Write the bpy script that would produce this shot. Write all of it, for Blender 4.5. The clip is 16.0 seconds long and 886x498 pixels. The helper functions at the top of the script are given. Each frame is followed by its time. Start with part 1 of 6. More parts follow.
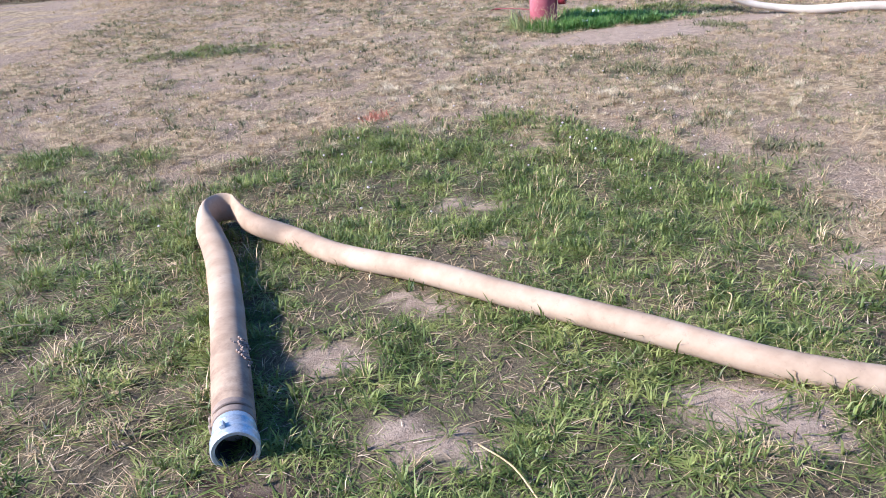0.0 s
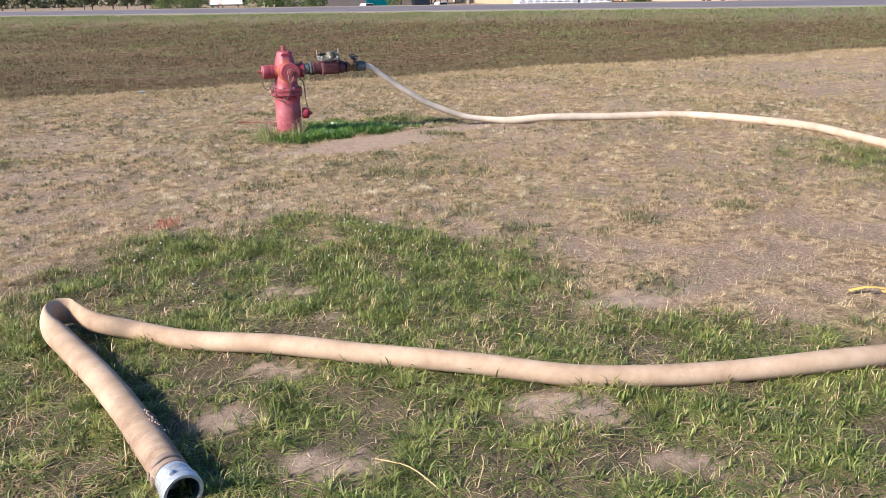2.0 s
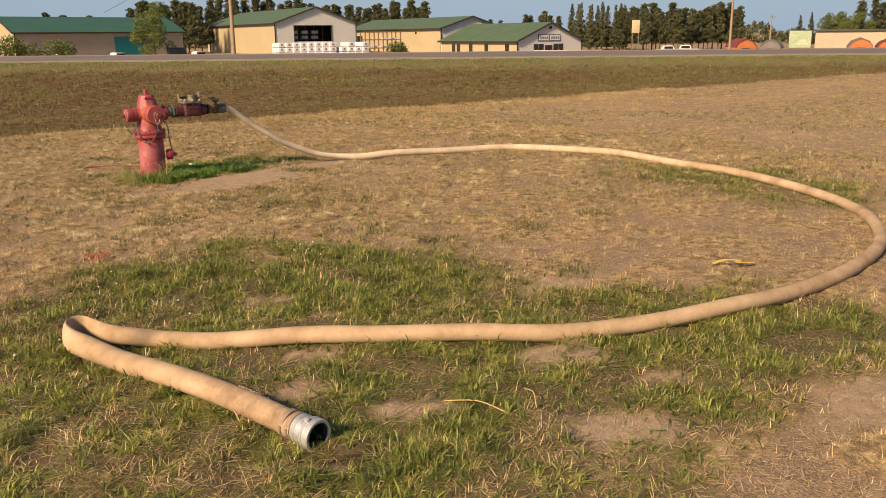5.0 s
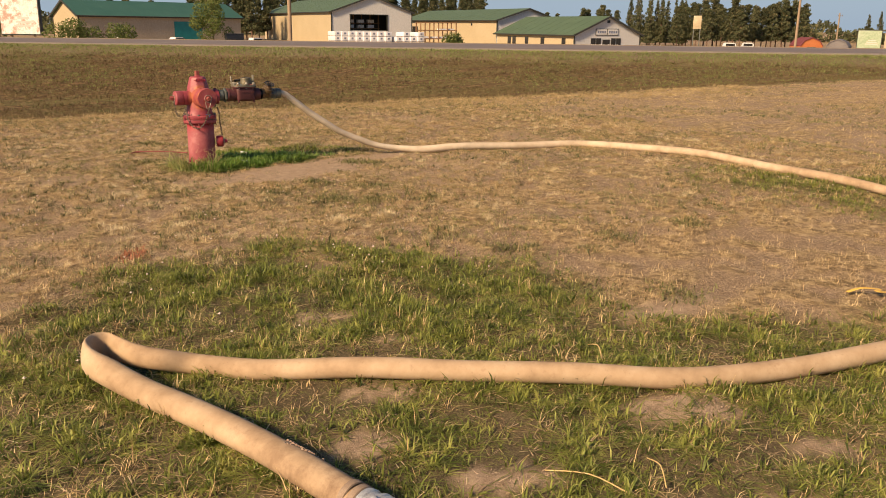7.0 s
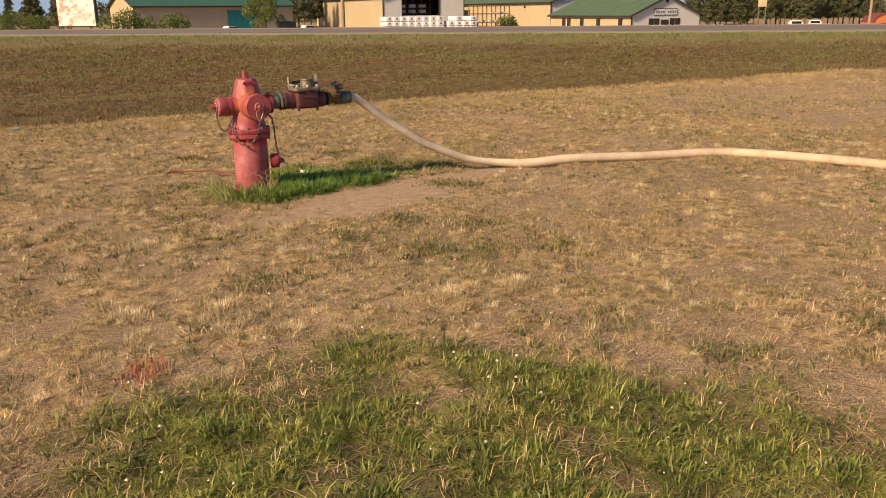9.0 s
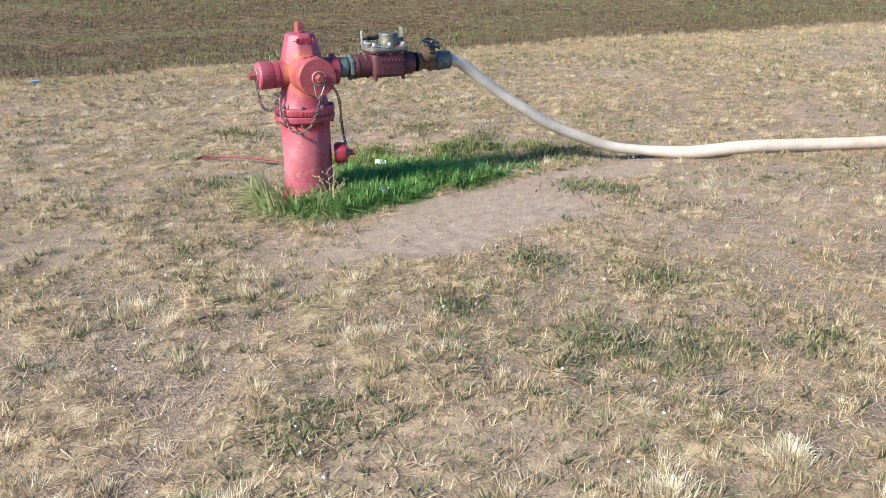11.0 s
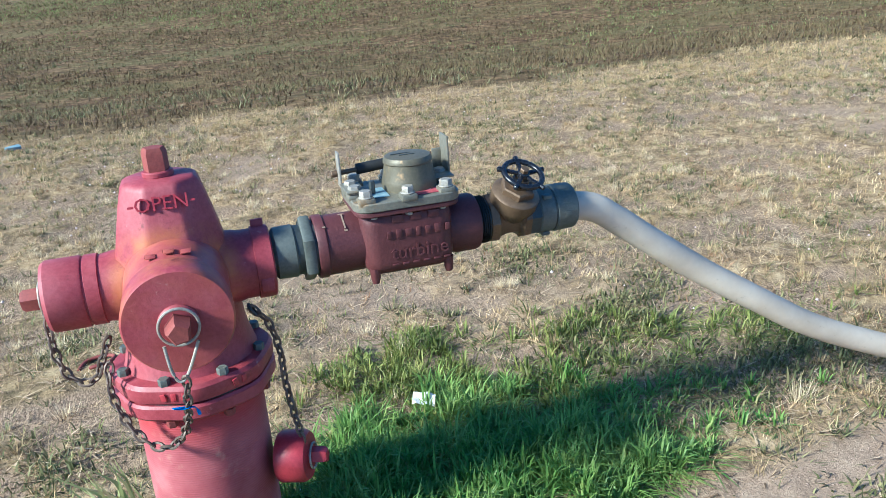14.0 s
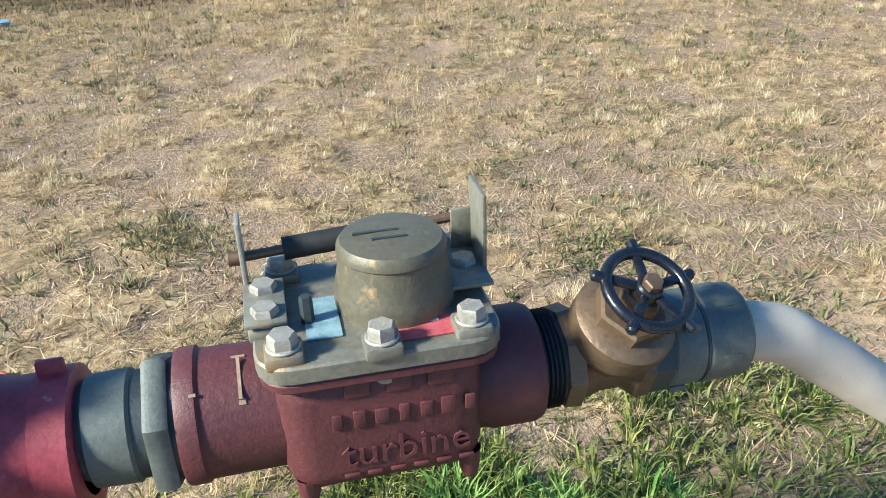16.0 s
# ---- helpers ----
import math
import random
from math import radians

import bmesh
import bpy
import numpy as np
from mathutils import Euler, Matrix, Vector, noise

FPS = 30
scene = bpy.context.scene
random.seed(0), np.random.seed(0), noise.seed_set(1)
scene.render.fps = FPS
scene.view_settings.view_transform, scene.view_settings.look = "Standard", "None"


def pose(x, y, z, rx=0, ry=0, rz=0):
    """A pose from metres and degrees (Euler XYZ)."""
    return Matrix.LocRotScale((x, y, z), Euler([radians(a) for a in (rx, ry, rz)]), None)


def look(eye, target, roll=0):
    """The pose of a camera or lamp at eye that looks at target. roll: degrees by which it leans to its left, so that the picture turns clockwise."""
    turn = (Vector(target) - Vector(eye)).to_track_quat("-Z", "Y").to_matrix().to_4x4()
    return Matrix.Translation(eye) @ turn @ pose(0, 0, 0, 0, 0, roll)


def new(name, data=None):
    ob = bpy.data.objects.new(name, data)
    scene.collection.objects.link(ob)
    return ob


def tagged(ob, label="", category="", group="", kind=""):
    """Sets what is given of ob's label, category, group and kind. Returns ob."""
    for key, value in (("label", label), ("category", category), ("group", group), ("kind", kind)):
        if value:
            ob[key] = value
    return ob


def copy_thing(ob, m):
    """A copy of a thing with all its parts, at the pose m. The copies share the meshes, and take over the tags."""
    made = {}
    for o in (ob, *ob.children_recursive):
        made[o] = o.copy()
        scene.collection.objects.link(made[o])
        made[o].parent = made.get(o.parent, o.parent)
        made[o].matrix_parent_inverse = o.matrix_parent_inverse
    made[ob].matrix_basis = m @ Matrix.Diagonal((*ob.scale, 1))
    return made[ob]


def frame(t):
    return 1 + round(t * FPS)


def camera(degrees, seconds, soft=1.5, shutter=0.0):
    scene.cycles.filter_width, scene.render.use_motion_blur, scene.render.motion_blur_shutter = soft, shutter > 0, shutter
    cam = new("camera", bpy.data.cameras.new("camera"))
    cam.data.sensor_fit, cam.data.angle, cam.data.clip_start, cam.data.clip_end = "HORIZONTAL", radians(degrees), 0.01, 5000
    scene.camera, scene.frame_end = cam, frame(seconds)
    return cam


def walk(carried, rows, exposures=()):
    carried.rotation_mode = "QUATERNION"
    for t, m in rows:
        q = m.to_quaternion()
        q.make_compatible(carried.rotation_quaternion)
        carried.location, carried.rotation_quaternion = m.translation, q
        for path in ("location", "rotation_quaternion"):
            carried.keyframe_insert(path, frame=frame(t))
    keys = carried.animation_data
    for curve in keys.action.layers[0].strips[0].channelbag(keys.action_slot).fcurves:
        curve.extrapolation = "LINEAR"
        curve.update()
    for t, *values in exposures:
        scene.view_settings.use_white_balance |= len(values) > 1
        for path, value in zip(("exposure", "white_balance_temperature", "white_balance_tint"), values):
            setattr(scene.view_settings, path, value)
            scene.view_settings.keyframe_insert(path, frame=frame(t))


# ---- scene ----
cam = camera(56.3, 16.0, soft=0.75)
PATH = [
    (0.0, (0.0, 0.0, 1.255), (-0.0, 1.83, 0.448), -3.79),
    (0.5, (-0.138, -0.169, 1.311), (0.104, 1.655, 0.527), -4.54),
    (1.0, (-0.212, -0.351, 1.339), (0.211, 1.453, 0.586), -3.69),
    (1.5, (-0.331, -0.487, 1.387), (0.246, 1.298, 0.693), -1.41),
    (2.0, (-0.568, -0.567, 1.413), (0.127, 1.209, 0.812), -1.2),
    (2.5, (-0.795, -0.653, 1.41), (0.018, 1.082, 0.837), -0.81),
    (3.0, (-1.018, -0.744, 1.39), (-0.075, 0.925, 0.82), -1.07),
    (3.5, (-1.285, -0.714, 1.4), (-0.224, 0.889, 0.849), -1.62),
    (6.0, (-1.881, -0.743, 1.402), (-0.678, 0.777, 0.909), -0.37),
    (6.5, (-1.669, -0.463, 1.351), (-0.511, 1.087, 0.844), 0.07),
    (7.0, (-1.514, -0.064, 1.326), (-0.419, 1.527, 0.808), 0.65),
    (7.5, (-1.391, 0.353, 1.371), (-0.334, 1.966, 0.84), 0.41),
    (8.0, (-1.199, 0.827, 1.318), (-0.195, 2.476, 0.797), -0.76),
    (10.3, (-0.462, 3.003, 1.307), (0.476, 4.649, 0.667), 0.6),
    (10.5, (-0.389, 3.193, 1.303), (0.485, 4.868, 0.647), 0.4),
    (11, (-0.166, 3.692, 1.268), (0.66, 5.375, 0.572), -0.5),
    (11.5, (0.125, 4.164, 1.269), (0.934, 5.838, 0.531), -0.0),
    (12, (0.335, 4.642, 1.288), (1.069, 6.355, 0.562), -0.8),
    (12.5, (0.556, 5.084, 1.318), (1.273, 6.817, 0.622), -2.0),
    (13, (0.788, 5.502, 1.302), (1.467, 7.259, 0.63), -1.9),
    (13.5, (0.944, 5.926, 1.254), (1.537, 7.716, 0.586), -2.9),
    (14, (1.133, 6.214, 1.219), (1.658, 8.013, 0.521), -4.1),
    (14.5, (1.288, 6.418, 1.196), (1.731, 8.21, 0.426), -3.9),
    (15, (1.338, 6.605, 1.191), (1.722, 8.378, 0.35), -3.0),
    (15.5, (1.386, 6.854, 1.192), (1.742, 8.597, 0.278), -2.0),
    (16, (1.435, 7.12, 1.162), (1.798, 8.84, 0.207), -1.9),
]

EXPOSURES = [(0.0, 1.43, 3810, 8), (1.0, 1.38, 3830, 7), (1.7, 1.30, 3880, 6), (2.0, 1.20, 4180, 5), (2.5, 0.93, 5050, 4), (3.0, 0.75, 5560, 4), (8.2, 0.72, 5830, 6), (10.3, 1.00, 4850, 3), (11.0, 1.34, 3950, -1), (11.6, 1.36, 3780, -2), (12.4, 1.31, 3740, -3), (13.0, 1.23, 3720, -4), (13.6, 1.31, 3730, -5), (14.5, 1.43, 3780, -7), (16.0, 1.54, 4030, -7)]
walk(cam, [(t, look(eye, target, roll)) for t, eye, target, roll in PATH], EXPOSURES)

# ---- world and sun ----
SUN_ELEV = 32.0
world = bpy.data.worlds.new("sky")
scene.world = world
world.use_nodes = True
wn = world.node_tree
sky = wn.nodes.new("ShaderNodeTexSky")
sky.sky_type, sky.sun_disc = "NISHITA", False
sky.sun_elevation, sky.sun_rotation = radians(SUN_ELEV), radians(257)
sky.air_density, sky.dust_density, sky.ozone_density = 1.0, 1.5, 1.2
wn.nodes["Background"].inputs["Strength"].default_value = 0.048
# haze that thins out upwards, all round the horizon
way = wn.nodes.new("ShaderNodeSeparateXYZ")
wn.links.new(wn.nodes.new("ShaderNodeTexCoord").outputs["Generated"], way.inputs[0])
thin = wn.nodes.new("ShaderNodeMapRange")
thin.interpolation_type = "SMOOTHSTEP"
for slot, value in zip((1, 2, 3, 4), (-0.02, 0.30, 0.85, 0.0)):
    thin.inputs[slot].default_value = value
wn.links.new(way.outputs[2], thin.inputs[0])
haze = wn.nodes.new("ShaderNodeMix")
haze.data_type = "RGBA"
haze.inputs[7].default_value = (5.4, 6.1, 7.0, 1)
wn.links.new(thin.outputs[0], haze.inputs[0])
wn.links.new(sky.outputs[0], haze.inputs[6])
wn.links.new(haze.outputs[2], wn.nodes["Background"].inputs["Color"])
sun = new("sun", bpy.data.lights.new("sun", "SUN"))
sun.data.energy, sun.data.angle, sun.data.color = 4.9, radians(8.0), (1.0, 0.66, 0.36)
sun.matrix_world = look((-97.6 * math.cos(radians(SUN_ELEV)), -22 * math.cos(radians(SUN_ELEV)), 100 * math.sin(radians(SUN_ELEV))), (0, 0, 0))


# ---- materials ----
def material(name, build):
    m = bpy.data.materials.new(name)
    m.use_nodes = True
    nt = m.node_tree
    build(nt, nt.nodes["Principled BSDF"])
    return m


def node(nt, kind, **sets):
    n = nt.nodes.new(kind)
    for key, value in sets.items():
        n.inputs[key.replace("_", " ")].default_value = value
    return n


def ramp(nt, source, stops):
    r = nt.nodes.new("ShaderNodeValToRGB")
    while len(r.color_ramp.elements) < len(stops):
        r.color_ramp.elements.new(0.5)
    for e, (p, c) in zip(r.color_ramp.elements, stops):
        e.position, e.color = p, (*c, 1)
    nt.links.new(source, r.inputs[0])
    return r.outputs[0]


def blend(nt, fac, a, b, mode="MIX"):
    n = nt.nodes.new("ShaderNodeMix")
    n.data_type, n.blend_type = "RGBA", mode
    for slot, v in ((0, fac), (6, a), (7, b)):
        if isinstance(v, (int, float)):
            n.inputs[slot].default_value = v
        elif isinstance(v, tuple):
            n.inputs[slot].default_value = (*v, 1)
        else:
            nt.links.new(v, n.inputs[slot])
    return n.outputs[2]


def coords(nt):
    return nt.nodes.new("ShaderNodeTexCoord").outputs["Object"]


def noise_out(nt, scale, detail=4.0, rough=0.6, vec=None):
    n = node(nt, "ShaderNodeTexNoise", Scale=scale, Detail=detail, Roughness=rough)
    nt.links.new(vec if vec else coords(nt), n.inputs["Vector"])
    return n.outputs["Fac"]


def bump(nt, p, height, strength, distance):
    b = node(nt, "ShaderNodeBump", Strength=strength, Distance=distance)
    nt.links.new(height, b.inputs["Height"])
    nt.links.new(b.outputs[0], p.inputs["Normal"])


def surface(name, c1, c2, scale, rough=0.7, metal=0.0, fine=None, bump_h=0.001, wear=None, wear_scale=9.0, wear_at=(0.58, 0.66), spec=0.5):
    """A two-scale painted, cast or woven surface: c1 to c2 over broad noise, fine grain as relief, worn spots in a third colour."""
    def build(nt, p):
        v = coords(nt)
        broad = noise_out(nt, scale, 5.0, 0.6, v)
        grain = noise_out(nt, fine or scale * 9, 4.0, 0.7, v)
        col = ramp(nt, broad, [(0.35, c1), (0.65, c2)])
        col = blend(nt, 0.35, col, ramp(nt, grain, [(0.3, tuple(x * 0.6 for x in c1)), (0.7, tuple(min(1, x * 1.25) for x in c2))]))
        if wear:
            w = noise_out(nt, wear_scale, 6.0, 0.65, v)
            col = blend(nt, ramp(nt, w, [(wear_at[0], (0, 0, 0)), (wear_at[1], (1, 1, 1))]), col, wear)
        nt.links.new(col, p.inputs["Base Color"])
        p.inputs["Metallic"].default_value = metal
        p.inputs["Specular IOR Level"].default_value = spec
        r = node(nt, "ShaderNodeMapRange", To_Min=rough - 0.12, To_Max=min(1, rough + 0.12))
        nt.links.new(grain, r.inputs[0])
        nt.links.new(r.outputs[0], p.inputs["Roughness"])
        bump(nt, p, grain, 0.6, bump_h)
    return material(name, build)


def blade_mat(name, stops, rough=0.6, trans=0.25, clumps=None, clump_scale=13.0):
    """Grass: a colour for each blade, with some light passing through."""
    def build(nt, p):
        g = nt.nodes.new("ShaderNodeNewGeometry")
        col = ramp(nt, g.outputs["Random Per Island"], stops)
        patch = noise_out(nt, 1.7, 3.0)
        col = blend(nt, ramp(nt, patch, [(0.35, (0, 0, 0)), (0.7, (0.5, 0.5, 0.5))]), col, stops[-1][1])
        if clumps:
            tuft = noise_out(nt, clump_scale, 8.0, 0.78)
            col = blend(nt, 0.7, col, ramp(nt, tuft, clumps))
        nt.links.new(col, p.inputs["Base Color"])
        p.inputs["Roughness"].default_value = rough
        p.inputs["Specular IOR Level"].default_value = 0.3
        t = nt.nodes.new("ShaderNodeBsdfTranslucent")
        nt.links.new(col, t.inputs["Color"])
        mix = nt.nodes.new("ShaderNodeMixShader")
        mix.inputs[0].default_value = trans
        nt.links.new(p.outputs[0], mix.inputs[1])
        nt.links.new(t.outputs[0], mix.inputs[2])
        nt.links.new(mix.outputs[0], nt.nodes["Material Output"].inputs["Surface"])
    return material(name, build)


def ground_build(nt, p):
    v = coords(nt)
    bare = nt.nodes.new("ShaderNodeAttribute")
    bare.attribute_name = "bare"
    ditch = nt.nodes.new("ShaderNodeAttribute")
    ditch.attribute_name = "ditch"
    fine = noise_out(nt, 130.0, 5.0, 0.75, v)
    mid = noise_out(nt, 14.0, 6.0, 0.7, v)
    big = noise_out(nt, 0.9, 5.0, 0.6, v)
    dirt = ramp(nt, mid, [(0.35, (0.25, 0.175, 0.115)), (0.65, (0.47, 0.35, 0.235))])
    dirt = blend(nt, 0.35, dirt, ramp(nt, fine, [(0.36, (0.13, 0.09, 0.065)), (0.64, (0.57, 0.45, 0.32))]))
    stretch = nt.nodes.new("ShaderNodeMapping")
    stretch.inputs["Scale"].default_value = (1.0, 0.35, 1.0)
    nt.links.new(v, stretch.inputs["Vector"])
    straw = noise_out(nt, 210.0, 3.0, 0.7, stretch.outputs[0])
    thatch = ramp(nt, mid, [(0.38, (0.12, 0.082, 0.048)), (0.5, (0.32, 0.225, 0.135)), (0.62, (0.56, 0.42, 0.26))])
    thatch = blend(nt, 0.4, thatch, ramp(nt, fine, [(0.42, (0.05, 0.036, 0.02)), (0.6, (0.62, 0.46, 0.24))]))
    thatch = blend(nt, 0.45, thatch, ramp(nt, straw, [(0.44, (0.085, 0.06, 0.036)), (0.6, (0.66, 0.50, 0.26))]))
    thatch = blend(nt, ramp(nt, big, [(0.45, (0, 0, 0)), (0.68, (0.6, 0.6, 0.6))]), thatch, (0.17, 0.155, 0.06))
    tuft = noise_out(nt, 13.0, 8.0, 0.78, v)
    thatch = blend(nt, 0.6, thatch, ramp(nt, tuft, [(0.37, (0.055, 0.038, 0.022)), (0.45, (0.17, 0.12, 0.07)), (0.53, (0.40, 0.29, 0.15)), (0.62, (0.62, 0.48, 0.27))]))
    hump = nt.nodes.new("ShaderNodeAttribute")
    hump.attribute_name = "hump"
    gaps = blend(nt, 0.7, dirt, ramp(nt, straw, [(0.42, (0.07, 0.05, 0.034)), (0.6, (0.46, 0.34, 0.22))]))
    thatch = blend(nt, ramp(nt, hump.outputs["Fac"], [(0.25, (0, 0, 0)), (0.75, (1, 1, 1))]), gaps, thatch)
    col = blend(nt, bare.outputs["Fac"], thatch, dirt)
    hay = ramp(nt, noise_out(nt, 4.5, 7.0, 0.75, v), [(0.38, (0.045, 0.028, 0.016)), (0.5, (0.12, 0.077, 0.038)), (0.64, (0.26, 0.175, 0.09))])
    rows = nt.nodes.new("ShaderNodeMapping")
    rows.inputs["Rotation"].default_value = (0, 0, radians(40))
    rows.inputs["Scale"].default_value = (0.12, 0.9, 1.0)
    nt.links.new(v, rows.inputs["Vector"])
    hay = blend(nt, ramp(nt, noise_out(nt, 0.9, 6.0, 0.65, rows.outputs[0]), [(0.44, (0, 0, 0)), (0.6, (0.6, 0.6, 0.6))]), hay, (0.14, 0.125, 0.05))
    col = blend(nt, ditch.outputs["Fac"], col, hay)
    # ground under green grass goes dark, painting the shade between the blades
    turf = nt.nodes.new("ShaderNodeAttribute")
    turf.attribute_name = "turf"
    col = blend(nt, turf.outputs["Fac"], col, ramp(nt, fine, [(0.4, (0.045, 0.038, 0.022)), (0.62, (0.16, 0.13, 0.07))]))
    wet = nt.nodes.new("ShaderNodeAttribute")
    wet.attribute_name = "wet"
    col = blend(nt, wet.outputs["Fac"], col, (0.06, 0.036, 0.026))
    nt.links.new(col, p.inputs["Base Color"])
    p.inputs["Roughness"].default_value = 0.95
    p.inputs["Specular IOR Level"].default_value = 0.08
    bump(nt, p, blend(nt, 0.5, mid, fine), 0.9, 0.012)


def barrel_build(nt, p):
    v = coords(nt)
    broad = noise_out(nt, 7.0, 5.0, 0.6, v)
    grain = noise_out(nt, 160.0, 3.0, 0.6, v)
    col = ramp(nt, broad, [(0.3, (0.22, 0.032, 0.044)), (0.55, (0.33, 0.095, 0.105)), (0.72, (0.42, 0.175, 0.175))])
    col = blend(nt, ramp(nt, noise_out(nt, 22.0, 6.0, 0.7, v), [(0.56, (0, 0, 0)), (0.7, (0.6, 0.6, 0.6))]), col, (0.42, 0.24, 0.18))
    # the paint kept its red where the flange shelters it
    up = nt.nodes.new("ShaderNodeSeparateXYZ")
    nt.links.new(v, up.inputs[0])
    lift = node(nt, "ShaderNodeMath")
    lift.operation = "MULTIPLY_ADD"
    nt.links.new(broad, lift.inputs[0])
    lift.inputs[1].default_value = 0.16
    nt.links.new(up.outputs[2], lift.inputs[2])
    col = blend(nt, ramp(nt, lift.outputs[0], [(0.42, (0, 0, 0)), (0.49, (0.85, 0.85, 0.85))]), col, (0.30, 0.014, 0.02))
    nt.links.new(col, p.inputs["Base Color"])
    p.inputs["Roughness"].default_value = 0.6
    w = nt.nodes.new("ShaderNodeTexWave")
    w.bands_direction = "Z"
    w.inputs["Scale"].default_value, w.inputs["Distortion"].default_value, w.inputs["Detail"].default_value = 62.0, 0.6, 2.0
    nt.links.new(v, w.inputs["Vector"])
    bump(nt, p, blend(nt, 0.4, w.outputs["Fac"], grain), 0.3, 0.0015)


def hose_build(nt, p):
    v = coords(nt)
    uv = nt.nodes.new("ShaderNodeTexCoord").outputs["UV"]
    broad = noise_out(nt, 5.0, 5.0, 0.65, v)
    col = ramp(nt, broad, [(0.32, (0.29, 0.20, 0.12)), (0.5, (0.41, 0.295, 0.185)), (0.7, (0.50, 0.38, 0.255))])
    stain = noise_out(nt, 26.0, 6.0, 0.7, v)
    col = blend(nt, ramp(nt, stain, [(0.58, (0, 0, 0)), (0.75, (0.65, 0.65, 0.65))]), col, (0.27, 0.17, 0.10))
    w = nt.nodes.new("ShaderNodeTexWave")
    w.inputs["Scale"].default_value = 150.0
    nt.links.new(uv, w.inputs["Vector"])
    w2 = nt.nodes.new("ShaderNodeTexWave")
    w2.bands_direction = "Y"
    w2.inputs["Scale"].default_value = 34.0
    nt.links.new(uv, w2.inputs["Vector"])
    along = nt.nodes.new("ShaderNodeSeparateXYZ")
    nt.links.new(uv, along.inputs[0])
    # jacket grows paler from 10 to 17 m along its length
    far_pale = nt.nodes.new("ShaderNodeMapRange")
    for slot, value in zip((1, 2, 3, 4), (10.0, 17.0, 0.0, 0.7)):
        far_pale.inputs[slot].default_value = value
    nt.links.new(along.outputs[0], far_pale.inputs[0])
    col = blend(nt, far_pale.outputs[0], col, ramp(nt, broad, [(0.3, (0.57, 0.50, 0.39)), (0.7, (0.76, 0.70, 0.58))]))
    muddy = nt.nodes.new("ShaderNodeMapRange")
    for slot, value in zip((1, 2, 3, 4), (0.10, 0.75, 0.85, 0.0)):
        muddy.inputs[slot].default_value = value
    nt.links.new(along.outputs[0], muddy.inputs[0])
    mud = blend(nt, 1.0, muddy.outputs[0], ramp(nt, noise_out(nt, 11.0, 6.0, 0.7, v), [(0.4, (0, 0, 0)), (0.62, (1, 1, 1))]), "MULTIPLY")
    col = blend(nt, mud, col, (0.17, 0.105, 0.065))
    scuff = noise_out(nt, 55.0, 5.0, 0.75, v)
    col = blend(nt, ramp(nt, scuff, [(0.62, (0, 0, 0)), (0.74, (0.5, 0.5, 0.5))]), col, (0.16, 0.11, 0.075))
    weave = blend(nt, 0.5, w.outputs["Fac"], w2.outputs["Fac"])
    nt.links.new(col, p.inputs["Base Color"])
    p.inputs["Roughness"].default_value = 0.82
    p.inputs["Specular IOR Level"].default_value = 0.25
    bump(nt, p, weave, 0.13, 0.001)


def casting_build(nt, p):
    """Faded red paint over iron: chalky and dark patches, orange rust in the root of the front nozzle, chips."""
    v = coords(nt)
    broad = noise_out(nt, 6.0, 6.0, 0.65, v)
    grain = noise_out(nt, 130.0, 4.0, 0.7, v)
    col = ramp(nt, broad, [(0.32, (0.17, 0.016, 0.028)), (0.5, (0.27, 0.045, 0.06)), (0.68, (0.36, 0.105, 0.12))])
    col = blend(nt, 0.3, col, ramp(nt, grain, [(0.3, (0.12, 0.012, 0.02)), (0.7, (0.38, 0.095, 0.11))]))
    flat = nt.nodes.new("ShaderNodeMapping")
    flat.inputs["Location"].default_value = (0, 0, -0.668)
    flat.inputs["Scale"].default_value = (1, 0, 1)
    nt.links.new(v, flat.inputs["Vector"])
    far = nt.nodes.new("ShaderNodeVectorMath")
    far.operation = "LENGTH"
    nt.links.new(flat.outputs[0], far.inputs[0])
    ring = ramp(nt, far.outputs["Value"], [(0.0, (0, 0, 0)), (0.085, (0.2, 0.2, 0.2)), (0.098, (0.85, 0.85, 0.85)), (0.128, (0, 0, 0))])
    rust = blend(nt, 1.0, ring, ramp(nt, noise_out(nt, 14.0, 6.0, 0.7, v), [(0.36, (0, 0, 0)), (0.6, (1, 1, 1))]), "MULTIPLY")
    col = blend(nt, rust, col, (0.42, 0.15, 0.045))
    col = blend(nt, ramp(nt, noise_out(nt, 34.0, 5.0, 0.7, v), [(0.66, (0, 0, 0)), (0.72, (0.8, 0.8, 0.8))]), col, (0.42, 0.22, 0.19))
    col = blend(nt, ramp(nt, noise_out(nt, 21.0, 6.0, 0.72, v), [(0.30, (0.75, 0.75, 0.75)), (0.37, (0, 0, 0))]), col, (0.11, 0.022, 0.022))
    nt.links.new(col, p.inputs["Base Color"])
    rough = node(nt, "ShaderNodeMapRange", To_Min=0.38, To_Max=0.66)
    nt.links.new(broad, rough.inputs[0])
    nt.links.new(rough.outputs[0], p.inputs["Roughness"])
    bump(nt, p, blend(nt, 0.5, grain, broad), 0.5, 0.0022)


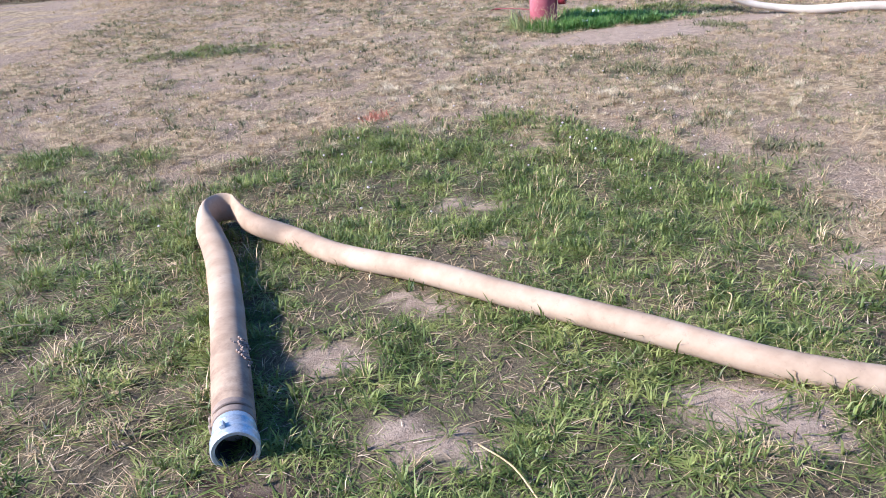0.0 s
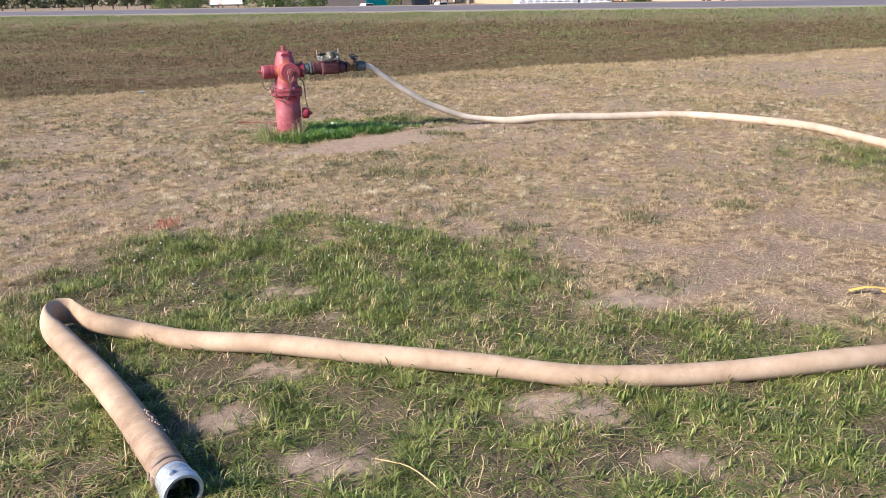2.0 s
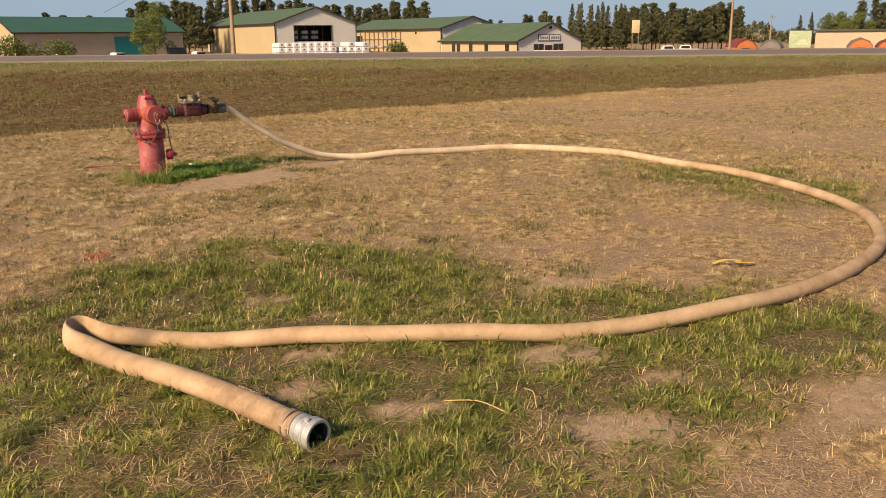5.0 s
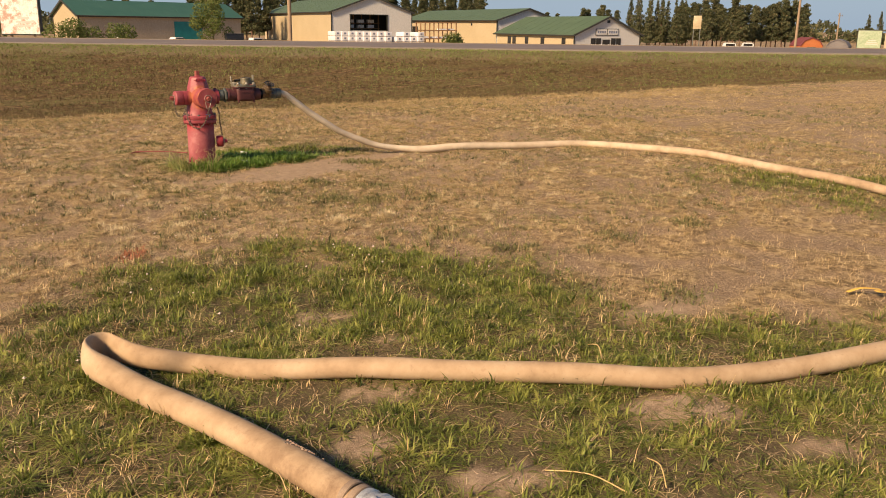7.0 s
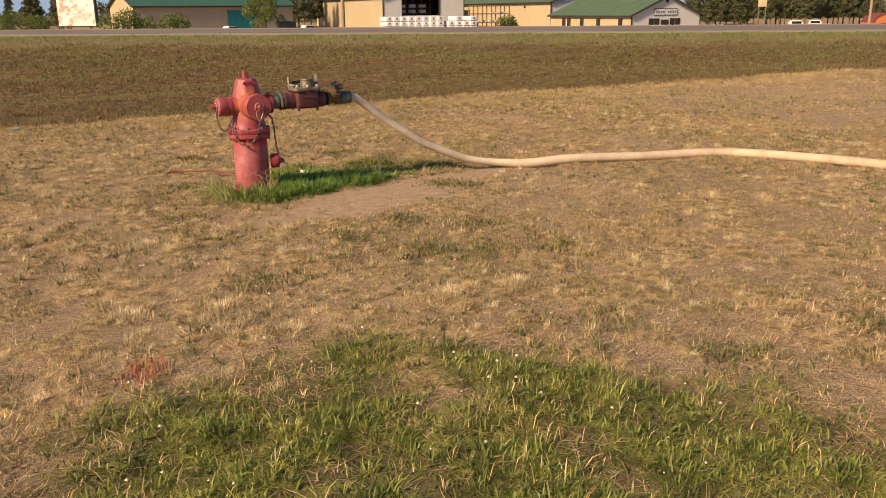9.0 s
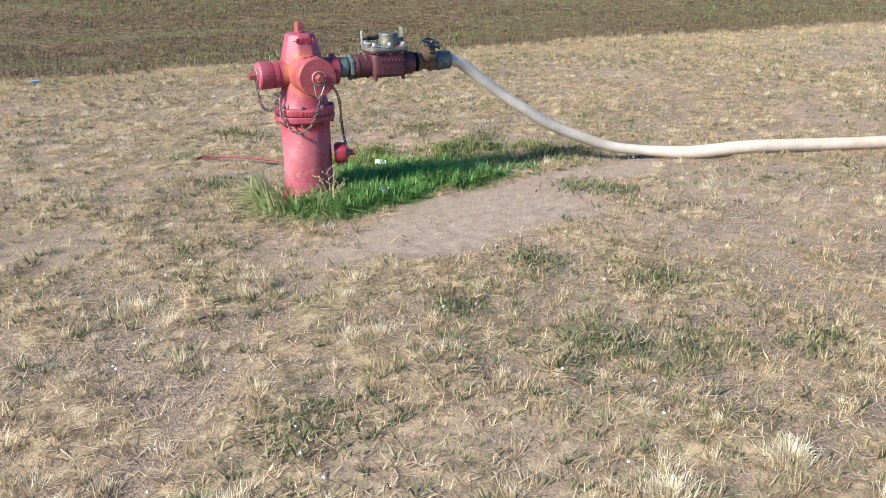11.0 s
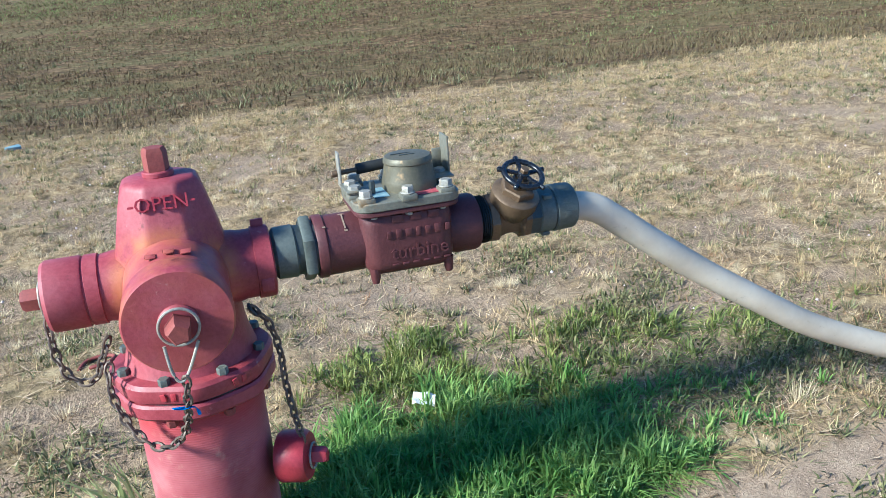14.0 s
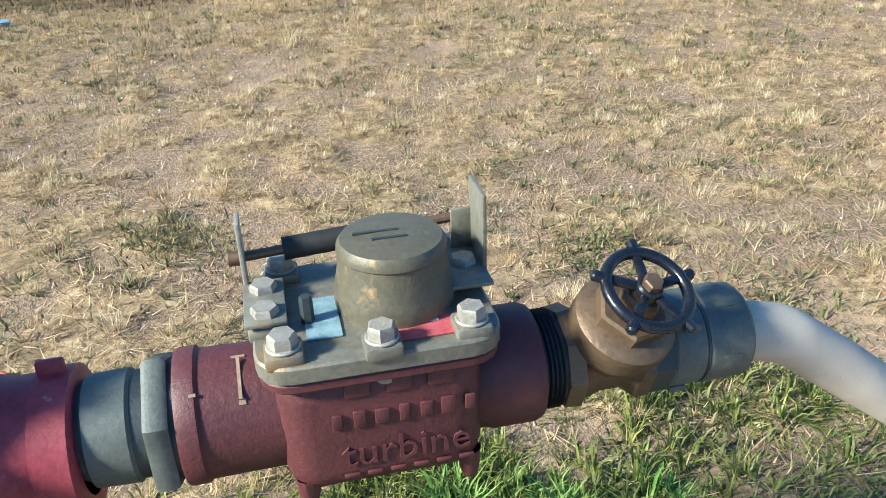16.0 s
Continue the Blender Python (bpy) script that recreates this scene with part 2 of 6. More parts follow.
M_GROUND = material("ground", ground_build)
M_BARREL = material("barrel_paint", barrel_build)
M_HOSE = material("canvas_hose", hose_build)
M_RED = material("faded_red_paint", casting_build)
M_REDDEEP = surface("deep_red_paint", (0.27, 0.02, 0.035), (0.38, 0.05, 0.06), 10.0, 0.42, fine=140, wear=(0.2, 0.08, 0.04), wear_scale=20.0, wear_at=(0.66, 0.74))
M_RUST = surface("rusty_red_iron", (0.15, 0.03, 0.03), (0.23, 0.06, 0.045), 25.0, 0.7, fine=200)
M_MAROON = surface("maroon_cast_iron", (0.060, 0.016, 0.019), (0.105, 0.032, 0.033), 12.0, 0.55, fine=170, bump_h=0.0015, wear=(0.36, 0.30, 0.28), wear_scale=24.0, wear_at=(0.70, 0.74))
M_BRONZE = surface("weathered_bronze", (0.14, 0.135, 0.105), (0.26, 0.245, 0.19), 14.0, 0.5, 0.35, fine=160, wear=(0.30, 0.20, 0.09), wear_scale=18.0, wear_at=(0.58, 0.72))
M_DOME = surface("brown_bronze", (0.085, 0.08, 0.055), (0.15, 0.13, 0.082), 16.0, 0.5, 0.25, fine=160, wear=(0.36, 0.25, 0.12), wear_scale=15.0)
M_STEEL = surface("dull_bolt_steel", (0.26, 0.24, 0.20), (0.43, 0.395, 0.33), 40.0, 0.5, 0.35, fine=300)
M_GREY = surface("grey_green_coupling", (0.075, 0.085, 0.075), (0.135, 0.145, 0.13), 14.0, 0.55, 0.15, fine=180, wear=(0.26, 0.25, 0.22), wear_scale=22.0, wear_at=(0.62, 0.72))
M_DARK = surface("dark_grey_metal", (0.035, 0.042, 0.045), (0.07, 0.08, 0.08), 20.0, 0.5, 0.3, fine=200)
M_BRASS = surface("dirty_brass", (0.10, 0.068, 0.042), (0.18, 0.125, 0.072), 18.0, 0.5, 0.5, fine=180, wear=(0.09, 0.06, 0.04), wear_scale=14.0)
M_BLACK = surface("glossy_black_paint", (0.006, 0.007, 0.011), (0.013, 0.014, 0.02), 30.0, 0.28, fine=200, bump_h=0.0004)
M_RUBBER = surface("black_rubber", (0.010, 0.010, 0.011), (0.02, 0.02, 0.02), 40.0, 0.7, fine=200)
M_CHAIN = surface("rusty_chain", (0.10, 0.075, 0.06), (0.2, 0.16, 0.13), 60.0, 0.6, 0.6, fine=300)
M_ALU = surface("scuffed_aluminium", (0.50, 0.50, 0.50), (0.68, 0.68, 0.67), 25.0, 0.42, 0.6, fine=200, wear=(0.35, 0.3, 0.25), wear_scale=30.0, wear_at=(0.62, 0.7))
M_CLAMP = surface("dusty_clamp", (0.24, 0.17, 0.12), (0.33, 0.25, 0.18), 30.0, 0.7, 0.2, fine=200)
M_BLUE = surface("blue_plastic_tie", (0.02, 0.13, 0.5), (0.03, 0.2, 0.62), 40.0, 0.4)
M_TAGBLUE = surface("pale_blue_tag", (0.12, 0.20, 0.25), (0.28, 0.37, 0.41), 90.0, 0.6, fine=400)
M_TAGRED = surface("red_label", (0.33, 0.06, 0.08), (0.45, 0.12, 0.13), 30.0, 0.5)
M_INK = surface("pale_print", (0.6, 0.45, 0.42), (0.7, 0.55, 0.5), 60.0, 0.6)
M_PAPER = surface("crumpled_white_paper", (0.62, 0.62, 0.6), (0.8, 0.8, 0.78), 50.0, 0.8)
M_WOOD = surface("straw_twig", (0.42, 0.30, 0.12), (0.6, 0.45, 0.2), 60.0, 0.8)
M_YELLOW = surface("yellow_plastic_strip", (0.62, 0.38, 0.05), (0.75, 0.5, 0.1), 60.0, 0.6)
M_PEBBLE = surface("dry_clods", (0.24, 0.165, 0.12), (0.42, 0.31, 0.23), 60.0, 0.95, fine=300)
# green_grass: its darkest clump tone puts shade of the gaps into the colour
M_GREEN = blade_mat("green_grass", [(0.0, (0.05, 0.085, 0.014)), (0.3, (0.16, 0.20, 0.03)), (0.6, (0.31, 0.33, 0.06)), (0.78, (0.38, 0.36, 0.11)), (0.92, (0.50, 0.42, 0.21)), (1.0, (0.28, 0.30, 0.07))], 0.55, 0.25, [(0.36, (0.02, 0.034, 0.008)), (0.48, (0.125, 0.16, 0.024)), (0.61, (0.40, 0.40, 0.095))], 7.0)
M_LUSH = blade_mat("lush_grass", [(0.0, (0.055, 0.13, 0.022)), (0.4, (0.15, 0.28, 0.042)), (0.75, (0.31, 0.43, 0.085)), (0.92, (0.44, 0.50, 0.14)), (1.0, (0.52, 0.48, 0.20))], 0.45, 0.32, [(0.36, (0.06, 0.14, 0.022)), (0.5, (0.17, 0.30, 0.045)), (0.62, (0.38, 0.47, 0.11))], 9.0)
M_PALE = blade_mat("pale_broad_grass", [(0.0, (0.20, 0.27, 0.06)), (0.5, (0.40, 0.44, 0.14)), (1.0, (0.62, 0.57, 0.28))], 0.5, 0.35)
STRAW = [(0.36, (0.075, 0.06, 0.026)), (0.45, (0.23, 0.155, 0.072)), (0.51, (0.58, 0.42, 0.20)), (0.58, (0.88, 0.71, 0.40))]
M_DRY = blade_mat("dry_grass", [(0.0, (0.13, 0.08, 0.04)), (0.3, (0.42, 0.285, 0.14)), (0.7, (0.68, 0.50, 0.26)), (0.93, (0.88, 0.71, 0.42)), (1.0, (0.58, 0.41, 0.20))], 0.7, 0.2, STRAW)
M_BUNCH = blade_mat("bleached_bunch", [(0.0, (0.30, 0.22, 0.12)), (0.5, (0.66, 0.53, 0.31)), (1.0, (0.85, 0.73, 0.48))], 0.7, 0.2)
M_STRAWTUFT = blade_mat("straw_tuft", [(0.0, (0.16, 0.11, 0.05)), (0.4, (0.42, 0.30, 0.14)), (0.8, (0.66, 0.51, 0.27)), (1.0, (0.36, 0.32, 0.12))], 0.75, 0.15, [(0.36, (0.15, 0.12, 0.05)), (0.5, (0.42, 0.31, 0.15)), (0.62, (0.74, 0.58, 0.32))], 3.0)
M_HAY = blade_mat("ditch_stubble", [(0.0, (0.06, 0.038, 0.02)), (0.4, (0.15, 0.105, 0.05)), (0.75, (0.30, 0.215, 0.105)), (1.0, (0.13, 0.12, 0.045))], 0.8, 0.12, [(0.36, (0.045, 0.03, 0.017)), (0.5, (0.15, 0.10, 0.05)), (0.58, (0.13, 0.13, 0.045)), (0.66, (0.38, 0.27, 0.14))], 2.6)
M_VERGE = blade_mat("verge_grass", [(0.0, (0.12, 0.17, 0.04)), (0.6, (0.20, 0.25, 0.07)), (1.0, (0.27, 0.29, 0.09))], 0.8, 0.2)
M_WEED = blade_mat("weed_leaves", [(0.0, (0.045, 0.055, 0.018)), (0.6, (0.12, 0.13, 0.04)), (1.0, (0.32, 0.29, 0.12))])
M_OLIVE = blade_mat("olive_weed_leaves", [(0.0, (0.03, 0.04, 0.014)), (0.5, (0.095, 0.11, 0.038)), (0.85, (0.20, 0.20, 0.075)), (1.0, (0.40, 0.34, 0.17))], 0.6, 0.2)
M_LITTER = blade_mat("dead_litter", [(0.0, (0.07, 0.046, 0.028)), (0.3, (0.25, 0.17, 0.10)), (0.65, (0.52, 0.385, 0.23)), (0.92, (0.76, 0.61, 0.40)), (1.0, (0.36, 0.25, 0.14))], 0.8, 0.1)
M_CLOVER = blade_mat("clover_blossom", [(0.0, (0.50, 0.40, 0.36)), (0.5, (0.66, 0.60, 0.52)), (1.0, (0.72, 0.55, 0.54))], 0.9, 0.1)
M_BROWNWEED = blade_mat("brown_dry_weed", [(0.0, (0.10, 0.055, 0.03)), (0.5, (0.24, 0.13, 0.065)), (1.0, (0.40, 0.25, 0.13))], 0.8, 0.15)
M_REDWEED = blade_mat("red_dry_weed", [(0.0, (0.40, 0.12, 0.07)), (0.6, (0.5, 0.2, 0.11)), (1.0, (0.48, 0.26, 0.15))])
M_NEEDLE = blade_mat("pine_needles", [(0.0, (0.035, 0.055, 0.028)), (0.5, (0.075, 0.10, 0.045)), (0.85, (0.13, 0.135, 0.06)), (1.0, (0.19, 0.155, 0.08))], 0.8, 0.3)
M_LEAF = blade_mat("tree_leaves", [(0.0, (0.06, 0.10, 0.026)), (0.6, (0.13, 0.18, 0.045)), (1.0, (0.22, 0.23, 0.07))], 0.7, 0.35)
M_BARK = surface("pine_bark", (0.10, 0.065, 0.045), (0.19, 0.12, 0.08), 3.0, 0.95, fine=20, bump_h=0.02)
M_ROAD = surface("worn_asphalt", (0.13, 0.105, 0.10), (0.18, 0.15, 0.14), 0.25, 0.9, fine=8, bump_h=0.004)
M_SHOULDER = surface("gravel_shoulder", (0.22, 0.18, 0.14), (0.3, 0.25, 0.2), 0.6, 0.95, fine=15, bump_h=0.01)
M_CREAM = surface("cream_metal_siding", (0.40, 0.325, 0.20), (0.45, 0.37, 0.235), 0.2, 0.6, fine=3, bump_h=0.002)
M_WHITE = surface("light_grey_metal_siding", (0.52, 0.52, 0.52), (0.58, 0.575, 0.57), 0.2, 0.6, fine=3, bump_h=0.002)
M_ROOF = surface("green_metal_roof", (0.075, 0.115, 0.06), (0.095, 0.14, 0.075), 0.3, 0.55, fine=3, bump_h=0.002)
M_ROOFB = surface("blue_green_roof", (0.03, 0.095, 0.075), (0.045, 0.115, 0.09), 0.3, 0.6, fine=3, bump_h=0.002)
M_BEIGE = surface("beige_siding", (0.38, 0.31, 0.22), (0.43, 0.355, 0.26), 0.2, 0.6, fine=3, bump_h=0.002)
M_TRIM = surface("dark_trim", (0.03, 0.035, 0.03), (0.05, 0.05, 0.045), 1.0, 0.6)
M_TEAL = surface("teal_panel", (0.01, 0.17, 0.17), (0.02, 0.22, 0.22), 1.0, 0.5)
M_GLASS = surface("dark_window", (0.012, 0.013, 0.015), (0.03, 0.03, 0.03), 1.0, 0.15)
M_WRAP = surface("white_lumber_wrap", (0.62, 0.62, 0.66), (0.75, 0.75, 0.77), 0.7, 0.5)
M_MARK = surface("grey_print", (0.12, 0.14, 0.22), (0.2, 0.22, 0.3), 2.0, 0.6)
M_POLE = surface("weathered_pole", (0.24, 0.17, 0.11), (0.33, 0.25, 0.17), 1.5, 0.9, fine=20, bump_h=0.01)
M_ORANGE = surface("orange_siding", (0.36, 0.11, 0.03), (0.44, 0.15, 0.045), 0.8, 0.7)
M_REDROOF = surface("dark_red_roof", (0.13, 0.03, 0.035), (0.18, 0.045, 0.045), 0.8, 0.7)
M_GREYROOF = surface("grey_shed", (0.13, 0.12, 0.13), (0.18, 0.165, 0.165), 0.8, 0.7)
M_BOARD = surface("faded_poster", (0.66, 0.60, 0.56), (0.82, 0.78, 0.74), 0.8, 0.6, fine=4, wear=(0.42, 0.28, 0.22), wear_scale=0.9, wear_at=(0.5, 0.6))
M_BOARDG = surface("pale_green_poster", (0.24, 0.33, 0.19), (0.38, 0.44, 0.32), 0.5, 0.6, fine=4)
M_CARWHITE = surface("white_car_paint", (0.6, 0.6, 0.6), (0.7, 0.7, 0.7), 1.0, 0.35)
M_CARDARK = surface("dark_car_paint", (0.02, 0.02, 0.022), (0.035, 0.035, 0.035), 1.0, 0.35)
M_RACK = surface("rack_timber", (0.22, 0.12, 0.06), (0.3, 0.18, 0.09), 1.0, 0.8)


# ---- mesh helpers ----
I4 = Matrix.Identity(4)
AX = Matrix.Rotation(radians(90), 4, "Y")        # local z along +x


def finish(bm, name, mat, angle=35):
    bmesh.ops.recalc_face_normals(bm, faces=bm.faces)
    me = bpy.data.meshes.new(name)
    bm.to_mesh(me)
    bm.free()
    me.shade_smooth()
    me.set_sharp_from_angle(angle=radians(angle))
    me.materials.append(mat)
    return me


def part(name, bm, mat, parent=None, label="", angle=35):
    ob = new(name, finish(bm, name, mat, angle))
    if parent:
        ob.parent = parent
    return tagged(ob, label)


def thing(name, at, label, category, group="", kind="", turn=0.0):
    e = new(name)
    e.empty_display_size = 0.1
    e.matrix_world = pose(*at, 0, 0, turn)
    return tagged(e, label, category, group, kind)


def box(size, at=(0, 0, 0), m=I4, bevel=0.0, bm=None):
    bm = bm or bmesh.new()
    made = bmesh.ops.create_cube(bm, size=1.0, matrix=m @ Matrix.Translation(at) @ Matrix.Diagonal((*size, 1)))
    if bevel:
        edges = {e for v in made["verts"] for e in v.link_edges}
        bmesh.ops.bevel(bm, geom=list(edges), offset=bevel, segments=2, profile=0.5, affect="EDGES")
    return bm


def lathe(profile, m=I4, seg=32, bm=None, shape=None):
    """Turns (radius, height) pairs round local z; shape(angle, k) may scale a ring."""
    bm = bm or bmesh.new()
    rings = []
    for k, (r, z) in enumerate(profile):
        if r < 1e-6:
            rings.append([bm.verts.new(m @ Vector((0, 0, z)))])
        else:
            rings.append([bm.verts.new(m @ Vector((r * (shape(a, k) if shape else 1) * math.cos(a), r * (shape(a, k) if shape else 1) * math.sin(a), z)))
                          for a in (2 * math.pi * i / seg for i in range(seg))])
    for lo, hi in zip(rings, rings[1:]):
        for i in range(seg):
            j = (i + 1) % seg
            if len(lo) == 1 and len(hi) == 1:
                continue
            if len(lo) == 1:
                bm.faces.new((lo[0], hi[i], hi[j]))
            elif len(hi) == 1:
                bm.faces.new((lo[i], lo[j], hi[0]))
            else:
                bm.faces.new((lo[i], lo[j], hi[j], hi[i]))
    return bm


def drum(r, z0, z1, m=I4, seg=32, edge=0.003, bm=None, r2=None):
    r2 = r if r2 is None else r2
    return lathe([(0, z0), (r - edge, z0), (r, z0 + edge), (r2, z1 - edge), (r2 - edge, z1), (0, z1)], m, seg, bm)


def smooth_path(pts, step=4):
    """Catmull-Rom through points."""
    pts = [Vector(p) for p in pts]
    out = []
    for i in range(len(pts) - 1):
        a, b, c, d = pts[max(i - 1, 0)], pts[i], pts[i + 1], pts[min(i + 2, len(pts) - 1)]
        for k in range(step):
            t = k / step
            out.append(0.5 * (2 * b + (c - a) * t + (2 * a - 5 * b + 4 * c - d) * t * t + (3 * b - a - 3 * c + d) * t ** 3))
    out.append(pts[-1])
    return out


def sweep(path, size, seg=12, bm=None, closed=False, caps=True):
    """A tube along a path; size(k) gives its half-width across and half-height."""
    bm = bm or bmesh.new()
    uv = bm.loops.layers.uv.verify()
    rings, n, run, runs = [], len(path), 0.0, []
    for k, p in enumerate(path):
        a, b = path[k - 1] if closed or k else path[0], path[(k + 1) % n] if closed or k < n - 1 else path[-1]
        d = (b - a).normalized()
        up = Vector((0, 0, 1)) if abs(d.z) < 0.95 else Vector((0, 1, 0))
        side = d.cross(up).normalized()
        up = side.cross(d)
        w, h = size(k)
        rings.append([bm.verts.new(p + side * (w * math.cos(t)) + up * (h * math.sin(t))) for t in (2 * math.pi * i / seg for i in range(seg))])
        run += (p - path[k - 1]).length if k else 0
        runs.append(run)
    for k in range(n if closed else n - 1):
        lo, hi = rings[k], rings[(k + 1) % n]
        for i in range(seg):
            j = (i + 1) % seg
            f = bm.faces.new((lo[i], lo[j], hi[j], hi[i]))
            for loop, (u, w) in zip(f.loops, ((runs[k], i / seg), (runs[k], (i + 1) / seg), (runs[(k + 1) % n], (i + 1) / seg), (runs[(k + 1) % n], i / seg))):
                loop[uv].uv = (u, w)
    if caps and not closed:
        bm.faces.new(rings[0])
        bm.faces.new(rings[-1][::-1])
    return bm


def torus(R, r, m=I4, seg=24, tube=8, bm=None):
    bm = bm or bmesh.new()
    rings = [[bm.verts.new(m @ Vector(((R + r * math.cos(b)) * math.cos(a), (R + r * math.cos(b)) * math.sin(a), r * math.sin(b))))
              for b in (2 * math.pi * j / tube for j in range(tube))] for a in (2 * math.pi * i / seg for i in range(seg))]
    for i in range(seg):
        for j in range(tube):
            bm.faces.new((rings[i - 1][j - 1], rings[i - 1][j], rings[i][j], rings[i][j - 1]))
    return bm


def hexbolt(r, h, m, bm=None, seg=6):
    return lathe([(0, 0), (r, 0), (r, h * 0.82), (r * 0.86, h), (0, h)], m, seg, bm)


def chain(pts, wire=0.0027, link=0.020, width=0.0072):
    """Linked rings along a path, each turned a quarter from the last."""
    path = smooth_path(pts, 8)
    bm = bmesh.new()
    dist, k = [0.0], 0
    for a, b in zip(path, path[1:]):
        dist.append(dist[-1] + (b - a).length)
    s = 0.0
    while s < dist[-1]:
        i = max(j for j in range(len(dist)) if dist[j] <= s)
        i = min(i, len(path) - 2)
        d = (path[i + 1] - path[i]).normalized()
        p = path[i] + d * (s - dist[i])
        q = d.to_track_quat("X", "Z").to_matrix().to_4x4()
        m = Matrix.Translation(p) @ q @ Matrix.Rotation(radians(45 + 90 * (k % 2)), 4, "X") @ Matrix.Diagonal((link * 0.62 / width, 1, 1, 1))
        torus(width, wire, m, 10, 5, bm)
        s, k = s + link, k + 1
    return bm


def lettering(text, size, depth, m):
    """Raised letters as a mesh, centred on m, reading along its x axis and proud along its z."""
    c = bpy.data.curves.new("text", "FONT")
    c.body, c.size, c.extrude, c.align_x, c.align_y, c.resolution_u = text, size, depth, "CENTER", "CENTER", 2
    ob = new("text", c)
    me = bpy.data.meshes.new_from_object(ob.evaluated_get(bpy.context.evaluated_depsgraph_get()))
    bpy.data.objects.remove(ob)
    me.transform(m)
    bm = bmesh.new()
    bm.from_mesh(me)
    bpy.data.meshes.remove(me)
    return bm


# ---- the lie of the land ----
RNG = np.random.default_rng(7)
GRID = RNG.random((256, 256))


def vnoise(x, y, scale):
    """Smooth value noise, 0 to 1, with cells of 1 / scale metres."""
    u, v = np.asarray(x) * scale + 91.3, np.asarray(y) * scale + 47.7
    i, j = np.floor(u).astype(int), np.floor(v).astype(int)
    a, b = u - i, v - j
    a, b = a * a * (3 - 2 * a), b * b * (3 - 2 * b)
    g = lambda p, q: GRID[p % 256, q % 256]
    return (g(i, j) * (1 - a) + g(i + 1, j) * a) * (1 - b) + (g(i, j + 1) * (1 - a) + g(i + 1, j + 1) * a) * b


def fbm(x, y, scale):
    return (vnoise(x, y, scale) + 0.5 * vnoise(x, y, scale * 2.1) + 0.25 * vnoise(x, y, scale * 4.3)) / 1.75


def step(v, lo, hi):
    t = np.clip((v - lo) / (hi - lo), 0, 1)
    return t * t * (3 - 2 * t)


ROAD_AZ = radians(40)
ROAD_N = (math.sin(ROAD_AZ), math.cos(ROAD_AZ))
ROAD_NEAR, ROAD_FAR, LOT = 42.7, 58.5, -2.6


def toward_road(x, y):
    return np.asarray(x) * ROAD_N[0] + np.asarray(y) * ROAD_N[1]


def ditch_amount(x, y):
    edge = 13.0 + 0.6 * (fbm(x, y, 0.5) - 0.5) + 1.1 * (fbm(x, y, 2.2) - 0.5)
    s = toward_road(x, y)
    return step(np.asarray(y) - edge, -0.4, 0.6) * (1 - step(s, 36.8, 38.6))


def hump_amount(x, y):
    """Where the turf stands in low cushions, 0 to 1, with thin ground between."""
    return step(0.6 * vnoise(x, y, 5.5) + 0.4 * vnoise(np.asarray(x) + 5, y, 11.0), 0.25, 0.75)


def height(x, y):
    x, y = np.asarray(x, float), np.asarray(y, float)
    s = toward_road(x, y)
    z = -1.05 * step(y, 12.3, 23.0) * (1 - step(s, 22.0, 41.5))
    z = z + 0.21 * step(s, 36, 42)
    z = z + (LOT - 0.21) * step(s, 60, 115)
    near = (1 - step(np.hypot(x - 1, y - 6), 20, 40))
    rough = hump_amount(x, y) - 0.5
    inner = step(x, -4.2, -3.4) * (1 - step(x, 6.8, 7.8)) * (1 - step(y, 13.0, 14.0))
    ring = np.hypot(x - 0.83, y - 1.70)
    z = z + 0.020 * np.exp(-((ring - 0.075) / 0.035) ** 2)
    return z + near * (0.03 * (fbm(x, y, 0.7) - 0.5) + 0.026 * rough * inner * (1 - 0.85 * bare_amount(x, y)) + 0.09 * (1 - inner) * (fbm(x, y, 0.8) - 0.5))


def gz(x, y):
    return float(height(x, y))


def ellipse(x, y, cx, cy, rx, ry, turn=0.0):
    c, s = math.cos(radians(turn)), math.sin(radians(turn))
    u, v = (x - cx) * c + (y - cy) * s, -(x - cx) * s + (y - cy) * c
    return np.sqrt((u / rx) ** 2 + (v / ry) ** 2)


BARE = [(1.62, 7.10, 1.02, 0.36, 12), (2.5, 7.45, 0.7, 0.16, 5), (0.78, 1.69, 0.21, 0.13, -30), (0.42, 1.08, 0.22, 0.12, -35), (1.55, 0.5, 0.5, 0.28, -15), (-0.05, 1.66, 0.15, 0.07, -30),
        (-0.33, 2.08, 0.13, 0.09, 0), (-0.08, 2.42, 0.16, 0.06, -35), (0.3, 2.85, 0.14, 0.06, -20), (-0.52, 1.48, 0.2, 0.07, -20), (0.95, 1.25, 0.12, 0.06, -30), (0.15, 3.3, 0.2, 0.07, -20), (1.6, 2.5, 0.35, 0.12, 0)]


def bare_amount(x, y):
    wobble = 0.45 * (fbm(x, y, 5.0) - 0.5) + 0.9 * (fbm(x, y, 1.3) - 0.5)
    out = np.zeros_like(np.asarray(x, float))
    for k, (cx, cy, rx, ry, turn) in enumerate(BARE):
        out = np.maximum(out, 1 - step(ellipse(x, y, cx, cy, rx, ry, turn) + wobble, 0.75, 1.2))
    thin = step(fbm(x + 40, y, 1.1), 0.58, 0.75) * step(y, 4.0, 6.0) * 0.45
    return np.maximum(out, thin)


